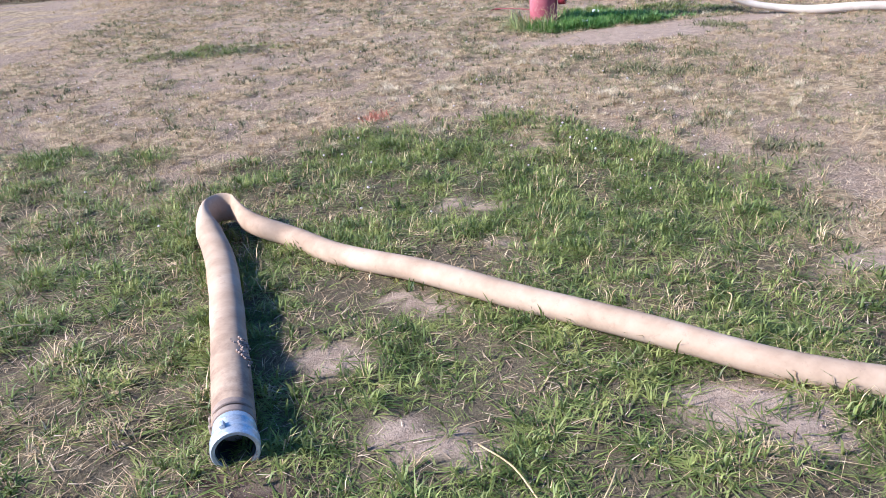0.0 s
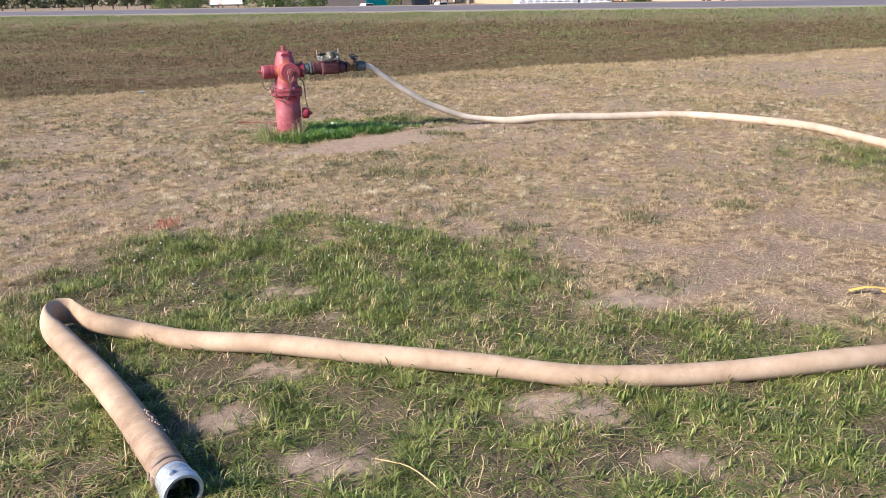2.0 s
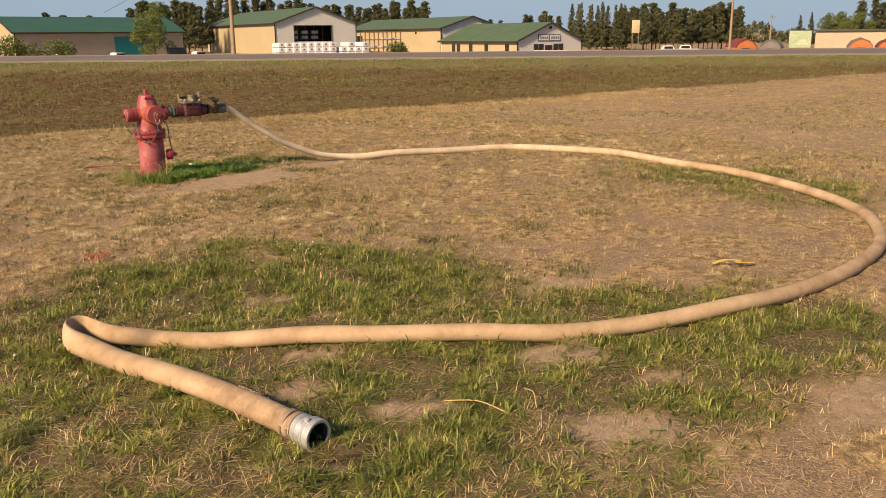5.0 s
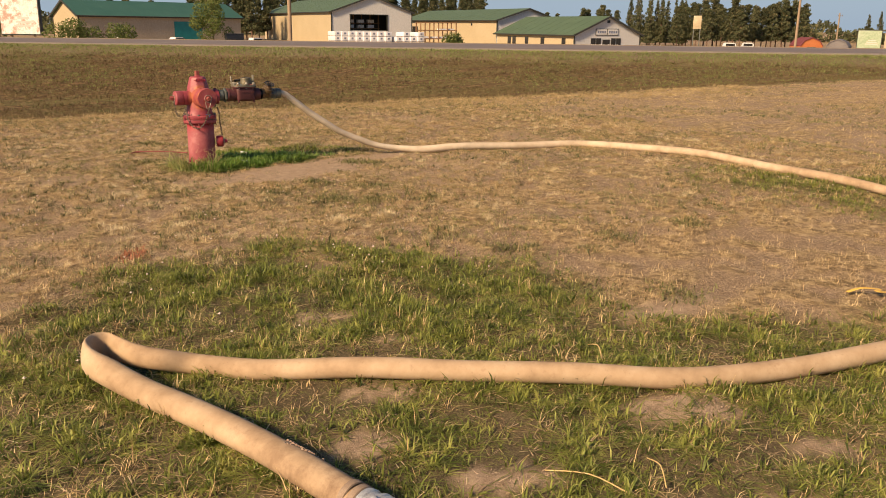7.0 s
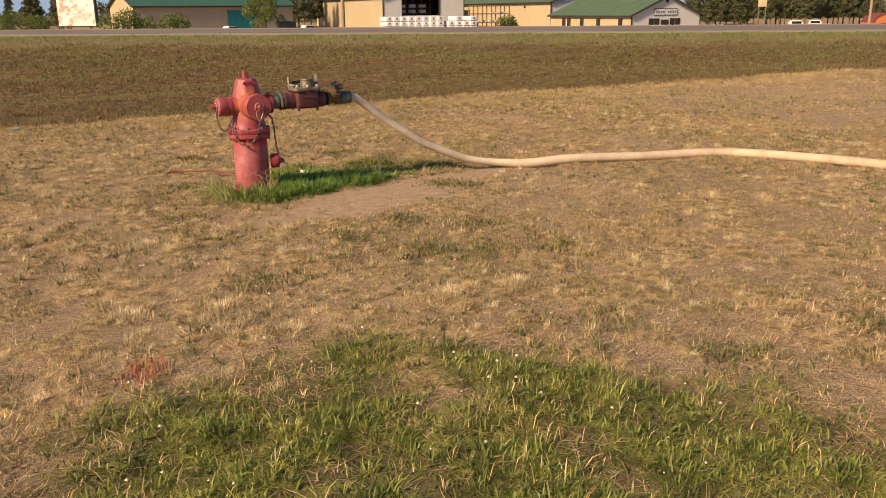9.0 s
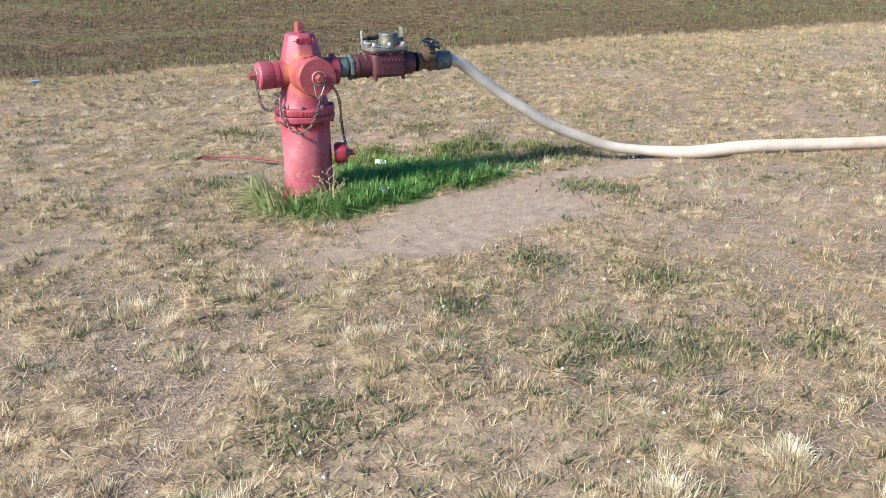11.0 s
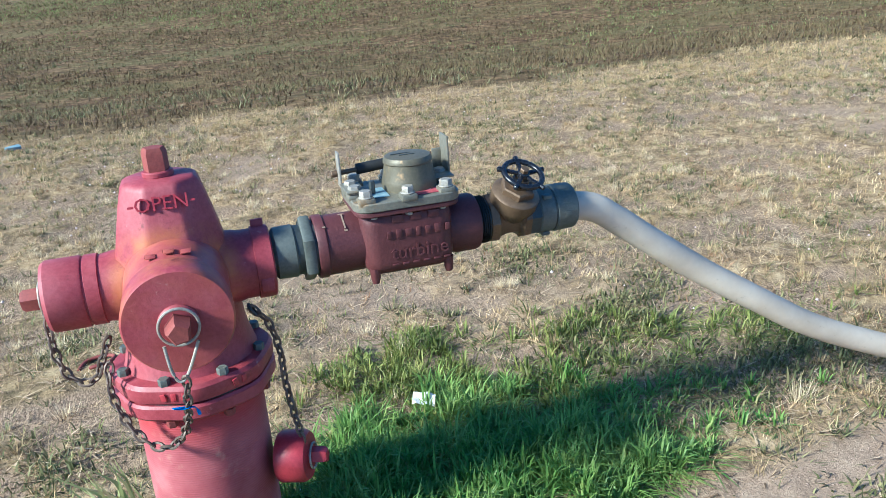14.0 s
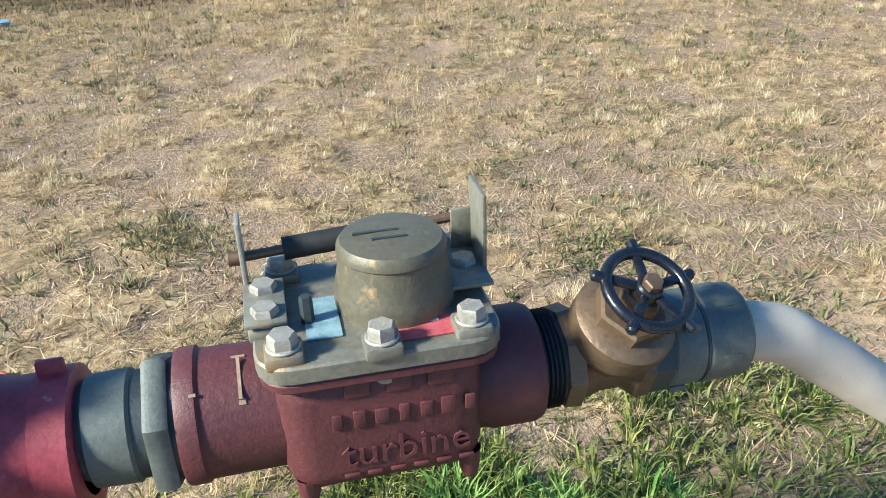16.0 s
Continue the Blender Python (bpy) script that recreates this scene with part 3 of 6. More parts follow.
GREENS = [(-0.1, 3.0, 1.55, 1.65, 0, 1.0), (1.0, 1.75, 1.5, 0.75, -20, 0.75), (-1.9, 4.2, 0.55, 0.35, 0, 0.9), (-1.9, 7.5, 0.8, 0.35, 10, 0.6), (5.3, 3.6, 0.9, 1.5, 10, 0.5),
          (-1.9, 2.4, 1.4, 1.8, 0, 0.55), (1.3, 0.95, 1.1, 0.4, -10, 0.5), (-1.0, 0.9, 1.3, 0.9, 0, 0.75), (2.5, 8.2, 0.7, 0.25, 10, 0.45), (2.7, 9.0, 0.9, 0.35, 0, 0.22)]


def green_amount(x, y):
    wobble = 0.9 * (fbm(x, y, 1.6) - 0.5)
    out = np.zeros_like(np.asarray(x, float))
    for cx, cy, rx, ry, turn, strength in GREENS:
        out = np.maximum(out, strength * (1 - step(ellipse(x, y, cx, cy, rx, ry, turn) + wobble, 0.7, 1.15)))
    return out * (1 - 0.93 * bare_amount(x, y))


def spaced(lo, hi, fine, far):
    """Grid lines: even steps between lo and hi, then growing outwards to far."""
    mid = list(np.arange(lo, hi, fine))
    out, d = [], fine
    p = mid[-1]
    while p < far:
        d = min(d * 1.09, 160)
        p += d
        out.append(p)
    back, d, p = [], fine, lo
    while p > -far:
        d = min(d * 1.09, 160)
        p -= d
        back.append(p)
    return np.array(back[::-1] + mid + out)


def make_ground():
    xs, ys = spaced(-3.5, 7.0, 0.065, 2600), spaced(0.2, 13.2, 0.065, 2600)
    X, Y = np.meshgrid(xs, ys)
    Z = height(X, Y)
    n, m = len(xs), len(ys)
    co = np.stack([X, Y, Z], -1).reshape(-1, 3)
    idx = np.arange(n * m).reshape(m, n)
    quads = np.stack([idx[:-1, :-1], idx[:-1, 1:], idx[1:, 1:], idx[1:, :-1]], -1).reshape(-1, 4)
    me = bpy.data.meshes.new("ground")
    me.vertices.add(len(co))
    me.vertices.foreach_set("co", co.ravel())
    me.loops.add(quads.size)
    me.loops.foreach_set("vertex_index", quads.ravel())
    me.polygons.add(len(quads))
    me.polygons.foreach_set("loop_start", np.arange(0, quads.size, 4))
    me.update(calc_edges=True)
    # turf marks where shade between blades is put into the ground colour
    for key, values in (("bare", bare_amount(X, Y)), ("ditch", ditch_amount(X, Y)), ("hump", hump_amount(X, Y)), ("turf", np.maximum(0.85 * step(green_amount(X, Y), 0.1, 0.7), 0.55 * step(toward_road(X, Y), 36.8, 38.6) * (1 - step(toward_road(X, Y), 42, 43)))),
                        ("wet", 1 - step(ellipse(X, Y, -0.48, 1.50, 0.22, 0.075, -18) + 0.8 * (fbm(X, Y, 7.0) - 0.5), 0.7, 1.1))):
        me.attributes.new(key, "FLOAT", "POINT").data.foreach_set("value", values.ravel().astype(np.float32))
    me.shade_smooth()
    me.materials.append(M_GROUND)
    return tagged(new("ground", me), "dry lawn of straw-coloured grass, thatch and bare earth", "ground", kind="structure")


make_ground()


def strip(name, s0, s1, top, thick, mat, label):
    bm = box((1600, s1 - s0, thick), (0, (s0 + s1) / 2, top - thick / 2), Matrix.Rotation(-ROAD_AZ, 4, "Z"), 0.0)
    return tagged(new(name, finish(bm, name, mat)), label, name, kind="structure")


strip("road", ROAD_NEAR + 2.2, ROAD_FAR - 2.2, 0.25, 0.12, M_ROAD, "worn grey asphalt highway behind the ditch")
strip("road_shoulder", ROAD_NEAR, ROAD_NEAR + 2.2, 0.235, 0.12, M_SHOULDER, "pale gravel shoulder along the asphalt road")
strip("road_shoulder", ROAD_FAR - 2.2, ROAD_FAR, 0.235, 0.12, M_SHOULDER, "pale gravel shoulder along the asphalt road")


# ---- grass ----
def scatter(n, x0, x1, y0, y1, density):
    """Points with the given density, 0 to 1, by rejection."""
    xs, ys = [], []
    got = 0
    for _ in range(60):
        x, y = RNG.uniform(x0, x1, n), RNG.uniform(y0, y1, n)
        keep = RNG.random(n) < density(x, y)
        xs.append(x[keep])
        ys.append(y[keep])
        got += int(keep.sum())
        if got >= n:
            break
    return np.concatenate(xs)[:n], np.concatenate(ys)[:n]


def clumped(x, y, per, spread):
    """Repeats each point per times with a spread, for tufts."""
    n = len(x)
    x, y = np.repeat(x, per), np.repeat(y, per)
    return x + RNG.normal(0, spread, n * per), y + RNG.normal(0, spread, n * per)


def blades(name, x, y, h, w, lean, mat, label, category="grass", z=None, bend=None, simple=False):
    """Bent, tapering blades at x, y. h, w: height and half-width; lean: how far the tip falls over, in heights."""
    n = len(x)
    h, w, lean = (np.broadcast_to(v, n) for v in (h, w, lean))
    z = height(x, y) - 0.004 if z is None else z
    a = RNG.uniform(0, 2 * np.pi, n) if bend is None else bend
    dx, dy = np.cos(a), np.sin(a)
    f = a + np.pi / 2 + RNG.normal(0, 0.5, n)
    wx, wy = np.cos(f) * w, np.sin(f) * w
    up = np.sqrt(np.clip(1 - np.clip(lean, 0, 0.98) ** 2, 0.03, 1))
    base = np.stack([x, y, z], -1)
    side = np.stack([wx, wy, np.zeros(n)], -1)
    mid = base + np.stack([dx * lean * h * 0.35, dy * lean * h * 0.35, up * h * 0.6], -1)
    tip = base + np.stack([dx * lean * h, dy * lean * h, up * h * RNG.uniform(0.55, 1.0, n)], -1)
    co = np.stack([base - side, base + side, mid - side * 0.75, mid + side * 0.75, tip], 1).reshape(-1, 3)
    o = (np.arange(n) * 5)[:, None]
    if simple:
        co = np.stack([base - side, base + side, tip], 1).reshape(-1, 3)
    loops = np.arange(n * 3) if simple else np.concatenate([o + np.array([0, 1, 3, 2]), o + np.array([2, 3, 4])], 1).ravel()
    starts = np.arange(n) * 3 if simple else (np.arange(n)[:, None] * 7 + np.array([0, 4])).ravel()
    me = bpy.data.meshes.new(name)
    me.vertices.add(len(co))
    me.vertices.foreach_set("co", co.ravel())
    me.loops.add(len(loops))
    me.loops.foreach_set("vertex_index", loops.astype(np.int32))
    me.polygons.add(len(starts))
    me.polygons.foreach_set("loop_start", starts.astype(np.int32))
    me.update(calc_edges=True)
    me.shade_smooth()
    me.materials.append(mat)
    return tagged(new(name, me), label, category, kind="stuff")


def tufts(name, x, y, per, tall, half, spread, flop, mat, label, category="grass", simple=False, z=None):
    """Fans of blades that spring from one root and fall outwards. tall, half: ranges of a blade's height and half-width."""
    n = len(x) * per
    size = np.repeat(RNG.uniform(0.6, 1.25, len(x)), per)
    a, q = RNG.uniform(0, 2 * np.pi, n), np.abs(RNG.normal(0, 1.0, n))
    cx, cy = np.repeat(x, per) + spread * size * q * np.cos(a), np.repeat(y, per) + spread * size * q * np.sin(a)
    lean = np.clip(flop * (0.25 + 0.55 * q) + RNG.normal(0, 0.2, n), 0.05, 2.2)
    return blades(name, cx, cy, RNG.uniform(*tall, n) * size, RNG.uniform(*half, n), lean, mat, label, category, z, a + RNG.normal(0, 0.45, n), simple)


def make_grass():
    U = RNG.uniform
    # lush and half-dry green grass in tufts round the hose
    patchy = lambda x, y: green_amount(x, y) * (0.12 + 0.88 * step(fbm(x, y, 4.0), 0.38, 0.6))
    x, y = scatter(11500, -3.6, 6.5, 0.3, 8.5, lambda x, y: patchy(x, y) * (0.3 + 0.7 * hump_amount(x, y)))
    tufts("green_grass", x, y, 12, (0.028, 0.078), (0.0016, 0.0038), 0.024, 1.9, M_GREEN, "patchy green lawn grass in tufts beside the hose")
    x, y = scatter(15000, -3.6, 6.5, 0.3, 8.5, patchy)
    x, y = clumped(x, y, 8, 0.03)
    n = len(x)
    blades("low_green_grass", x, y, U(0.02, 0.06, n), U(0.0014, 0.0032, n), U(0.5, 1.7, n), M_GREEN, "short green undergrowth between the grass tufts", simple=True)
    x, y = scatter(2200, -3.6, 6.5, 0.3, 5.5, lambda x, y: step(green_amount(x, y), 0.05, 0.4) * (0.25 + 0.75 * step(fbm(x + 13, y, 2.2), 0.42, 0.62)))
    tufts("straw_in_green", x, y, 9, (0.04, 0.10), (0.0010, 0.0022), 0.022, 1.9, M_DRY, "pale dead blades mixed into green grass")
    # dry, short lawn
    near = lambda x, y: (1 - 0.92 * bare_amount(x, y)) * (1 - 0.7 * green_amount(x, y)) * (1 - ditch_amount(x, y)) * (0.25 + 0.75 * hump_amount(x, y)) * (0.35 + 0.65 * step(fbm(x, y, 1.2), 0.3, 0.6))
    x, y = scatter(52000, -4.5, 7.5, 0.2, 13.2, near)
    x, y = clumped(x, y, 9, 0.020)
    n = len(x)
    blades("dry_grass", x, y, U(0.018, 0.06, n), U(0.0008, 0.0023, n), U(0.3, 1.9, n), M_DRY, "short straw-coloured dry lawn grass", simple=True)
    x, y = scatter(230000, -4.0, 7.5, 0.2, 13.2, lambda x, y: (1 - 0.8 * bare_amount(x, y)) * (1 - 0.6 * green_amount(x, y)) * (1 - ditch_amount(x, y)))
    n = len(x)
    blades("dead_litter", x, y, U(0.018, 0.055, n), U(0.0011, 0.0028, n), U(3.0, 6.0, n) * 0.3, M_LITTER, "dead flat-lying grass litter over the soil", z=height(x, y) + U(0.0, 0.006, n), simple=True)
    x, y = scatter(14000, 6.5, 45, -3, 20, lambda x, y: (1 - ditch_amount(x, y)) * (1.05 - step(x, 7, 45)))
    x, y = clumped(x, y, 16, 0.09)
    n = len(x)
    blades("dry_grass", x, y, U(0.03, 0.07, n), U(0.002, 0.006, n), U(0.6, 1.9, n), M_DRY, "short straw-coloured dry lawn grass", simple=True)
    x, y = scatter(3600, 6.0, 40, -2, 19, lambda x, y: (1 - ditch_amount(x, y)) * (1.05 - step(x, 6, 40)) * step(fbm(x + 5, y, 0.55), 0.45, 0.62))
    tufts("far_olive_tufts", x, y, 14, (0.03, 0.07), (0.004, 0.009), 0.09, 1.2, M_OLIVE, "low olive patches on the far dry lawn", "weeds", simple=True)
    x, y = scatter(3000, 6.0, 40, -2, 19, lambda x, y: (1 - ditch_amount(x, y)) * (1.05 - step(x, 6, 40)) * step(fbm(x + 25, y, 0.7), 0.42, 0.6))
    tufts("far_straw_tufts", x, y, 18, (0.03, 0.08), (0.002, 0.005), 0.07, 1.0, M_STRAWTUFT, "bleached tufts on the far dry lawn", simple=True)
    # taller bleached tufts on the dry lawn
    open_lawn = lambda x, y: (1 - bare_amount(x, y)) * (1 - green_amount(x, y)) * (1 - ditch_amount(x, y))
    x, y = scatter(3000, -3.8, 8, 3.4, 13, lambda x, y: open_lawn(x, y) * (0.2 + 0.8 * step(fbm(x, y, 1.5), 0.38, 0.6)))
    tufts("straw_tufts", x, y, 60, (0.025, 0.062), (0.0006, 0.0013), 0.026, 0.8, M_STRAWTUFT, "bleached tufts of dry grass on the lawn", simple=True)
    x, y = scatter(620, -3.4, 7, 4.2, 12.8, lambda x, y: open_lawn(x, y) * (0.15 + 0.85 * step(fbm(x + 17, y, 0.9), 0.42, 0.62)))
    tufts("fine_bunchgrass", x, y, 150, (0.028, 0.062), (0.0005, 0.0010), 0.030, 0.75, M_BUNCH, "small fuzzy domes of bleached bunchgrass", simple=True)
    x, y = scatter(4200, -3.8, 8, 3.4, 13, lambda x, y: open_lawn(x, y) * (0.12 + 0.88 * step(fbm(x + 52, y, 1.3), 0.44, 0.6)))
    tufts("olive_tufts", x, y, 26, (0.02, 0.06), (0.0018, 0.0044), 0.026, 1.1, M_OLIVE, "low olive-green tufts scattered through dry grass", "weeds", simple=True)
    big = np.array([(-0.27, 5.50), (0.08, 5.36), (1.05, 4.94), (0.04, 6.70), (1.42, 4.91)])
    cx, cy = np.repeat(big[:, 0], 700), np.repeat(big[:, 1], 700)
    n = len(cx)
    a, q = U(0, 2 * np.pi, n), np.abs(RNG.normal(0, 0.045, n))
    blades("pale_bunchgrass", cx + q * np.cos(a), cy + q * np.sin(a), U(0.03, 0.075, n), U(0.0006, 0.0013, n), U(0.2, 1.2, n), M_BUNCH, "rounded bunches of bleached dead grass on the lawn", bend=a + RNG.normal(0, 0.9, n))
    # green blades thinly mixed into the dry lawn
    x, y = scatter(5200, -4, 8, 4.0, 13, lambda x, y: step(fbm(x + 9, y, 1.4), 0.42, 0.68) * (1 - bare_amount(x, y)))
    x, y = clumped(x, y, 12, 0.03)
    n = len(x)
    blades("green_sprouts", x, y, U(0.015, 0.05, n), U(0.0012, 0.0028, n), U(0.3, 1.3, n), M_GREEN, "thin green sprouts between dry grass", simple=True)
    # the wet strip beside the hydrant
    def strip_density(x, y):
        lo = np.interp(x, [0.85, 1.1, 1.25, 1.6, 2.1, 2.6, 2.9], [7.55, 7.38, 7.44, 7.50, 7.60, 7.74, 7.80])
        hi = np.interp(x, [0.85, 1.2, 1.5, 1.8, 2.2, 2.6, 2.9], [7.85, 8.02, 8.22, 8.30, 8.12, 7.95, 7.86])
        f = (y - lo) / (hi - lo) + 0.25 * (fbm(x, y, 6.0) - 0.5)
        return step(f, 0.0, 0.12) * (1 - 0.8 * step(f, 0.45, 0.95)) * (f < 1) * (1 - 0.9 * step(x, 1.75, 2.35)) * (1 - step(x, 2.4, 2.9)) * step(x, 0.84, 0.95) * (np.hypot(x - 1.05, y - 7.77) > 0.17)
    x, y = scatter(1150, 0.7, 3.0, 7.3, 8.4, lambda x, y: strip_density(x, y) * (0.15 + 0.85 * step(fbm(x + 3, y, 5.0), 0.36, 0.56)))
    for lo, hi, tall in ((0.0, 1.45, (0.06, 0.14)), (1.45, 2.1, (0.05, 0.11)), (2.1, 3.0, (0.03, 0.075))):
        on = (x >= lo) & (x < hi)
        tufts("lush_grass", x[on], y[on], 24, tall, (0.0017, 0.0038), 0.022, 1.15, M_LUSH, "tall lush green grass beside the red hydrant")
    x, y = scatter(330, 1.1, 3.2, 7.7, 9.0, lambda x, y: (1 - step(ellipse(x, y, 1.75, 8.25, 0.85, 0.5, 5), 0.45, 1.0)) * (0.1 + 0.9 * step(fbm(x + 7, y, 3.0), 0.42, 0.58)))
    tufts("half_dry_grass", x, y, 22, (0.03, 0.08), (0.0015, 0.0034), 0.026, 1.1, M_GREEN, "half-dry green tufts behind the lush strip")
    # pale broad blades at the hydrant's foot
    a = U(2.3, 5.0, 420)
    r = U(0.135, 0.30, 420)
    x, y = 1.05 + r * np.cos(a), 7.77 + r * np.sin(a)
    blades("broad_grass", x, y, U(0.09, 0.25, 420), U(0.003, 0.0075, 420), U(0.35, 1.3, 420), M_PALE, "pale broad-bladed grass clump at the hydrant's foot", bend=a + RNG.normal(0, 0.6, 420))
    # stubble in the ditch and the green verge of the road
    x, y = scatter(36000, -22, 55, 12.6, 60, lambda x, y: ditch_amount(x, y) * (0.3 + 0.7 * step(vnoise(0.25 * toward_road(y, -x), toward_road(x, y), 0.85), 0.35, 0.6)) * (1.1 - step(np.hypot(x, y), 12, 60)))
    x, y = clumped(x, y, 8, 0.14)
    n = len(x)
    d = np.hypot(x, y)
    blades("ditch_stubble", x, y, U(0.04, 0.12, n) * (0.7 + d * 0.014), U(0.004, 0.009, n) * (0.4 + d * 0.055), U(0.2, 1.3, n), M_HAY, "brown mown stubble and weeds in the ditch", simple=True)
    x, y = scatter(6500, -9, 14, 12.6, 26, lambda x, y: ditch_amount(x, y) * (0.2 + 0.8 * step(fbm(x, y, 0.9), 0.38, 0.6)) * (1.15 - step(y, 14, 27)))
    tufts("ditch_tufts", x, y, 16, (0.03, 0.085), (0.0022, 0.0055), 0.05, 1.2, M_HAY, "dark brown mown weeds standing in the ditch", "weeds", simple=True)
    x, y = scatter(3600, -10, 30, 12.6, 40, lambda x, y: ditch_amount(x, y) * step(vnoise(0.2 * toward_road(y, -x), toward_road(x, y) + 31, 0.7), 0.5, 0.7))
    tufts("ditch_weeds", x, y, 16, (0.04, 0.10), (0.004, 0.010), 0.09, 1.1, M_OLIVE, "olive weeds between the stubble of the ditch", "weeds", simple=True)
    x, y = scatter(2600, -5, 16, 10.8, 13.6, lambda x, y: (1 - ditch_amount(x, y)) * step(y, 11.0, 12.4))
    tufts("lawn_edge_grass", x, y, 34, (0.04, 0.10), (0.0008, 0.0018), 0.035, 0.9, M_STRAWTUFT, "taller bleached grass along the edge of the ditch", simple=True)
    x, y = scatter(5000, -25, 70, -20, 62, lambda x, y: step(toward_road(x, y), 36.5, 38.5) * (1 - step(toward_road(x, y), 41.6, 42.5)))
    x, y = clumped(x, y, 16, 0.35)
    n = len(x)
    blades("verge_grass", x, y, U(0.06, 0.16, n), U(0.008, 0.02, n), U(0.3, 1.4, n), M_VERGE, "yellow-green grass verge along the road", simple=True)
    x, y = scatter(3000, -22, 60, 12, 60, lambda x, y: ditch_amount(x, y) * step(toward_road(x, y), 20, 34) * step(fbm(x, y, 0.35), 0.4, 0.62))
    x, y = clumped(x, y, 12, 0.3)
    n = len(x)
    blades("ditch_grass", x, y, U(0.06, 0.15, n), U(0.008, 0.02, n), U(0.3, 1.4, n), M_VERGE, "patches of yellow-green grass on the ditch slope", simple=True)
    # low broadleaf weeds, in rosettes
    x, y = scatter(330, -3.5, 7.5, 1.0, 12.8, lambda x, y: 0.3 + 0.7 * step(fbm(x + 21, y, 1.2), 0.45, 0.6))
    x, y = clumped(x, y, 55, 0.045)
    n = len(x)
    blades("weed_leaves", x, y, U(0.012, 0.04, n), U(0.002, 0.0042, n), U(0.5, 1.2, n), M_WEED, "low grey-green broadleaf weeds in the lawn", "weeds", simple=True)
    x, y = scatter(4600, -3.5, 7.5, 3.8, 12.9, lambda x, y: (1 - bare_amount(x, y)) * (0.2 + 0.8 * step(fbm(x + 33, y, 1.6), 0.42, 0.62)))
    x, y = clumped(x, y, 22, 0.03)
    n = len(x)
    blades("lawn_weeds", x, y, U(0.015, 0.045, n), U(0.0016, 0.004, n), U(0.4, 1.3, n), M_WEED, "small grey-green weeds scattered through dry grass", "weeds", simple=True)
    x, y = scatter(1500, -3.5, 8.0, 3.6, 12.9, lambda x, y: (1 - bare_amount(x, y)) * (0.25 + 0.75 * step(fbm(x - 17, y, 1.3), 0.42, 0.62)))
    x, y = clumped(x, y, 20, 0.028)
    n = len(x)
    blades("brown_weeds", x, y, U(0.015, 0.05, n), U(0.0014, 0.0034, n), U(0.3, 1.3, n), M_BROWNWEED, "withered brown weeds scattered through dry grass", "weeds", simple=True)
    spots = np.array([(1.94, 6.07), (1.39, 5.68), (1.64, 5.52), (2.05, 5.36), (1.13, 6.21), (1.63, 6.45), (0.59, 9.03), (2.41, 8.49), (2.43, 7.31), (2.58, 7.18), (0.64, 8.25), (3.14, 3.66), (1.49, 4.33), (1.66, 3.79),
                      (2.43, 3.65), (1.1, 9.46), (2.29, 9.07), (2.64, 8.65), (2.43, 8.42), (2.3, 7.98), (2.5, 7.92), (2.68, 8.02), (2.2, 8.3), (2.85, 7.95), (1.47, 2.94), (1.81, 2.6), (0.34, 5.64)])
    x, y = clumped(spots[:, 0], spots[:, 1], 460, 0.085)
    n = len(x)
    blades("weed_clumps", x, y, U(0.02, 0.06, n), U(0.0018, 0.0042, n), U(0.4, 1.3, n), M_WEED, "knee-low clumps of grey-green weeds in the lawn", "weeds")
    # clover blossoms
    x, y = scatter(620, -3.2, 7.0, 3.2, 12.5, lambda x, y: (1 - bare_amount(x, y)) * (0.08 + 0.92 * step(fbm(x + 61, y, 0.8), 0.45, 0.62)))
    n = len(x)
    z, r = height(x, y) + U(0.02, 0.05, n), U(0.004, 0.0085, n)
    co = np.stack([x, y, z], -1)[:, None, :] + r[:, None, None] * np.array([(1, 0, 0), (0, 1, 0), (-1, 0, 0), (0, -1, 0), (0, 0, 0.8), (0, 0, -0.8)])[None]
    tri = np.array([(0, 1, 4), (1, 2, 4), (2, 3, 4), (3, 0, 4), (1, 0, 5), (2, 1, 5), (3, 2, 5), (0, 3, 5)])[None] + 6 * np.arange(n)[:, None, None]
    me = bpy.data.meshes.new("clover_blossoms")
    me.from_pydata(co.reshape(-1, 3).tolist(), [], tri.reshape(-1, 3).tolist())
    me.materials.append(M_CLOVER)
    tagged(new("clover_blossoms", me), "tiny pale clover blossoms scattered over the lawn", "flowers", kind="stuff")
    # one tuft of red dead weed
    x, y = clumped(np.array([-0.36]), np.array([4.85]), 260, 0.05)
    blades("red_weed", x, y, U(0.02, 0.07, 260), U(0.0015, 0.003, 260), U(0.3, 1.3, 260), M_REDWEED, "small tuft of reddish dead weed in the lawn", "weeds")


make_grass()


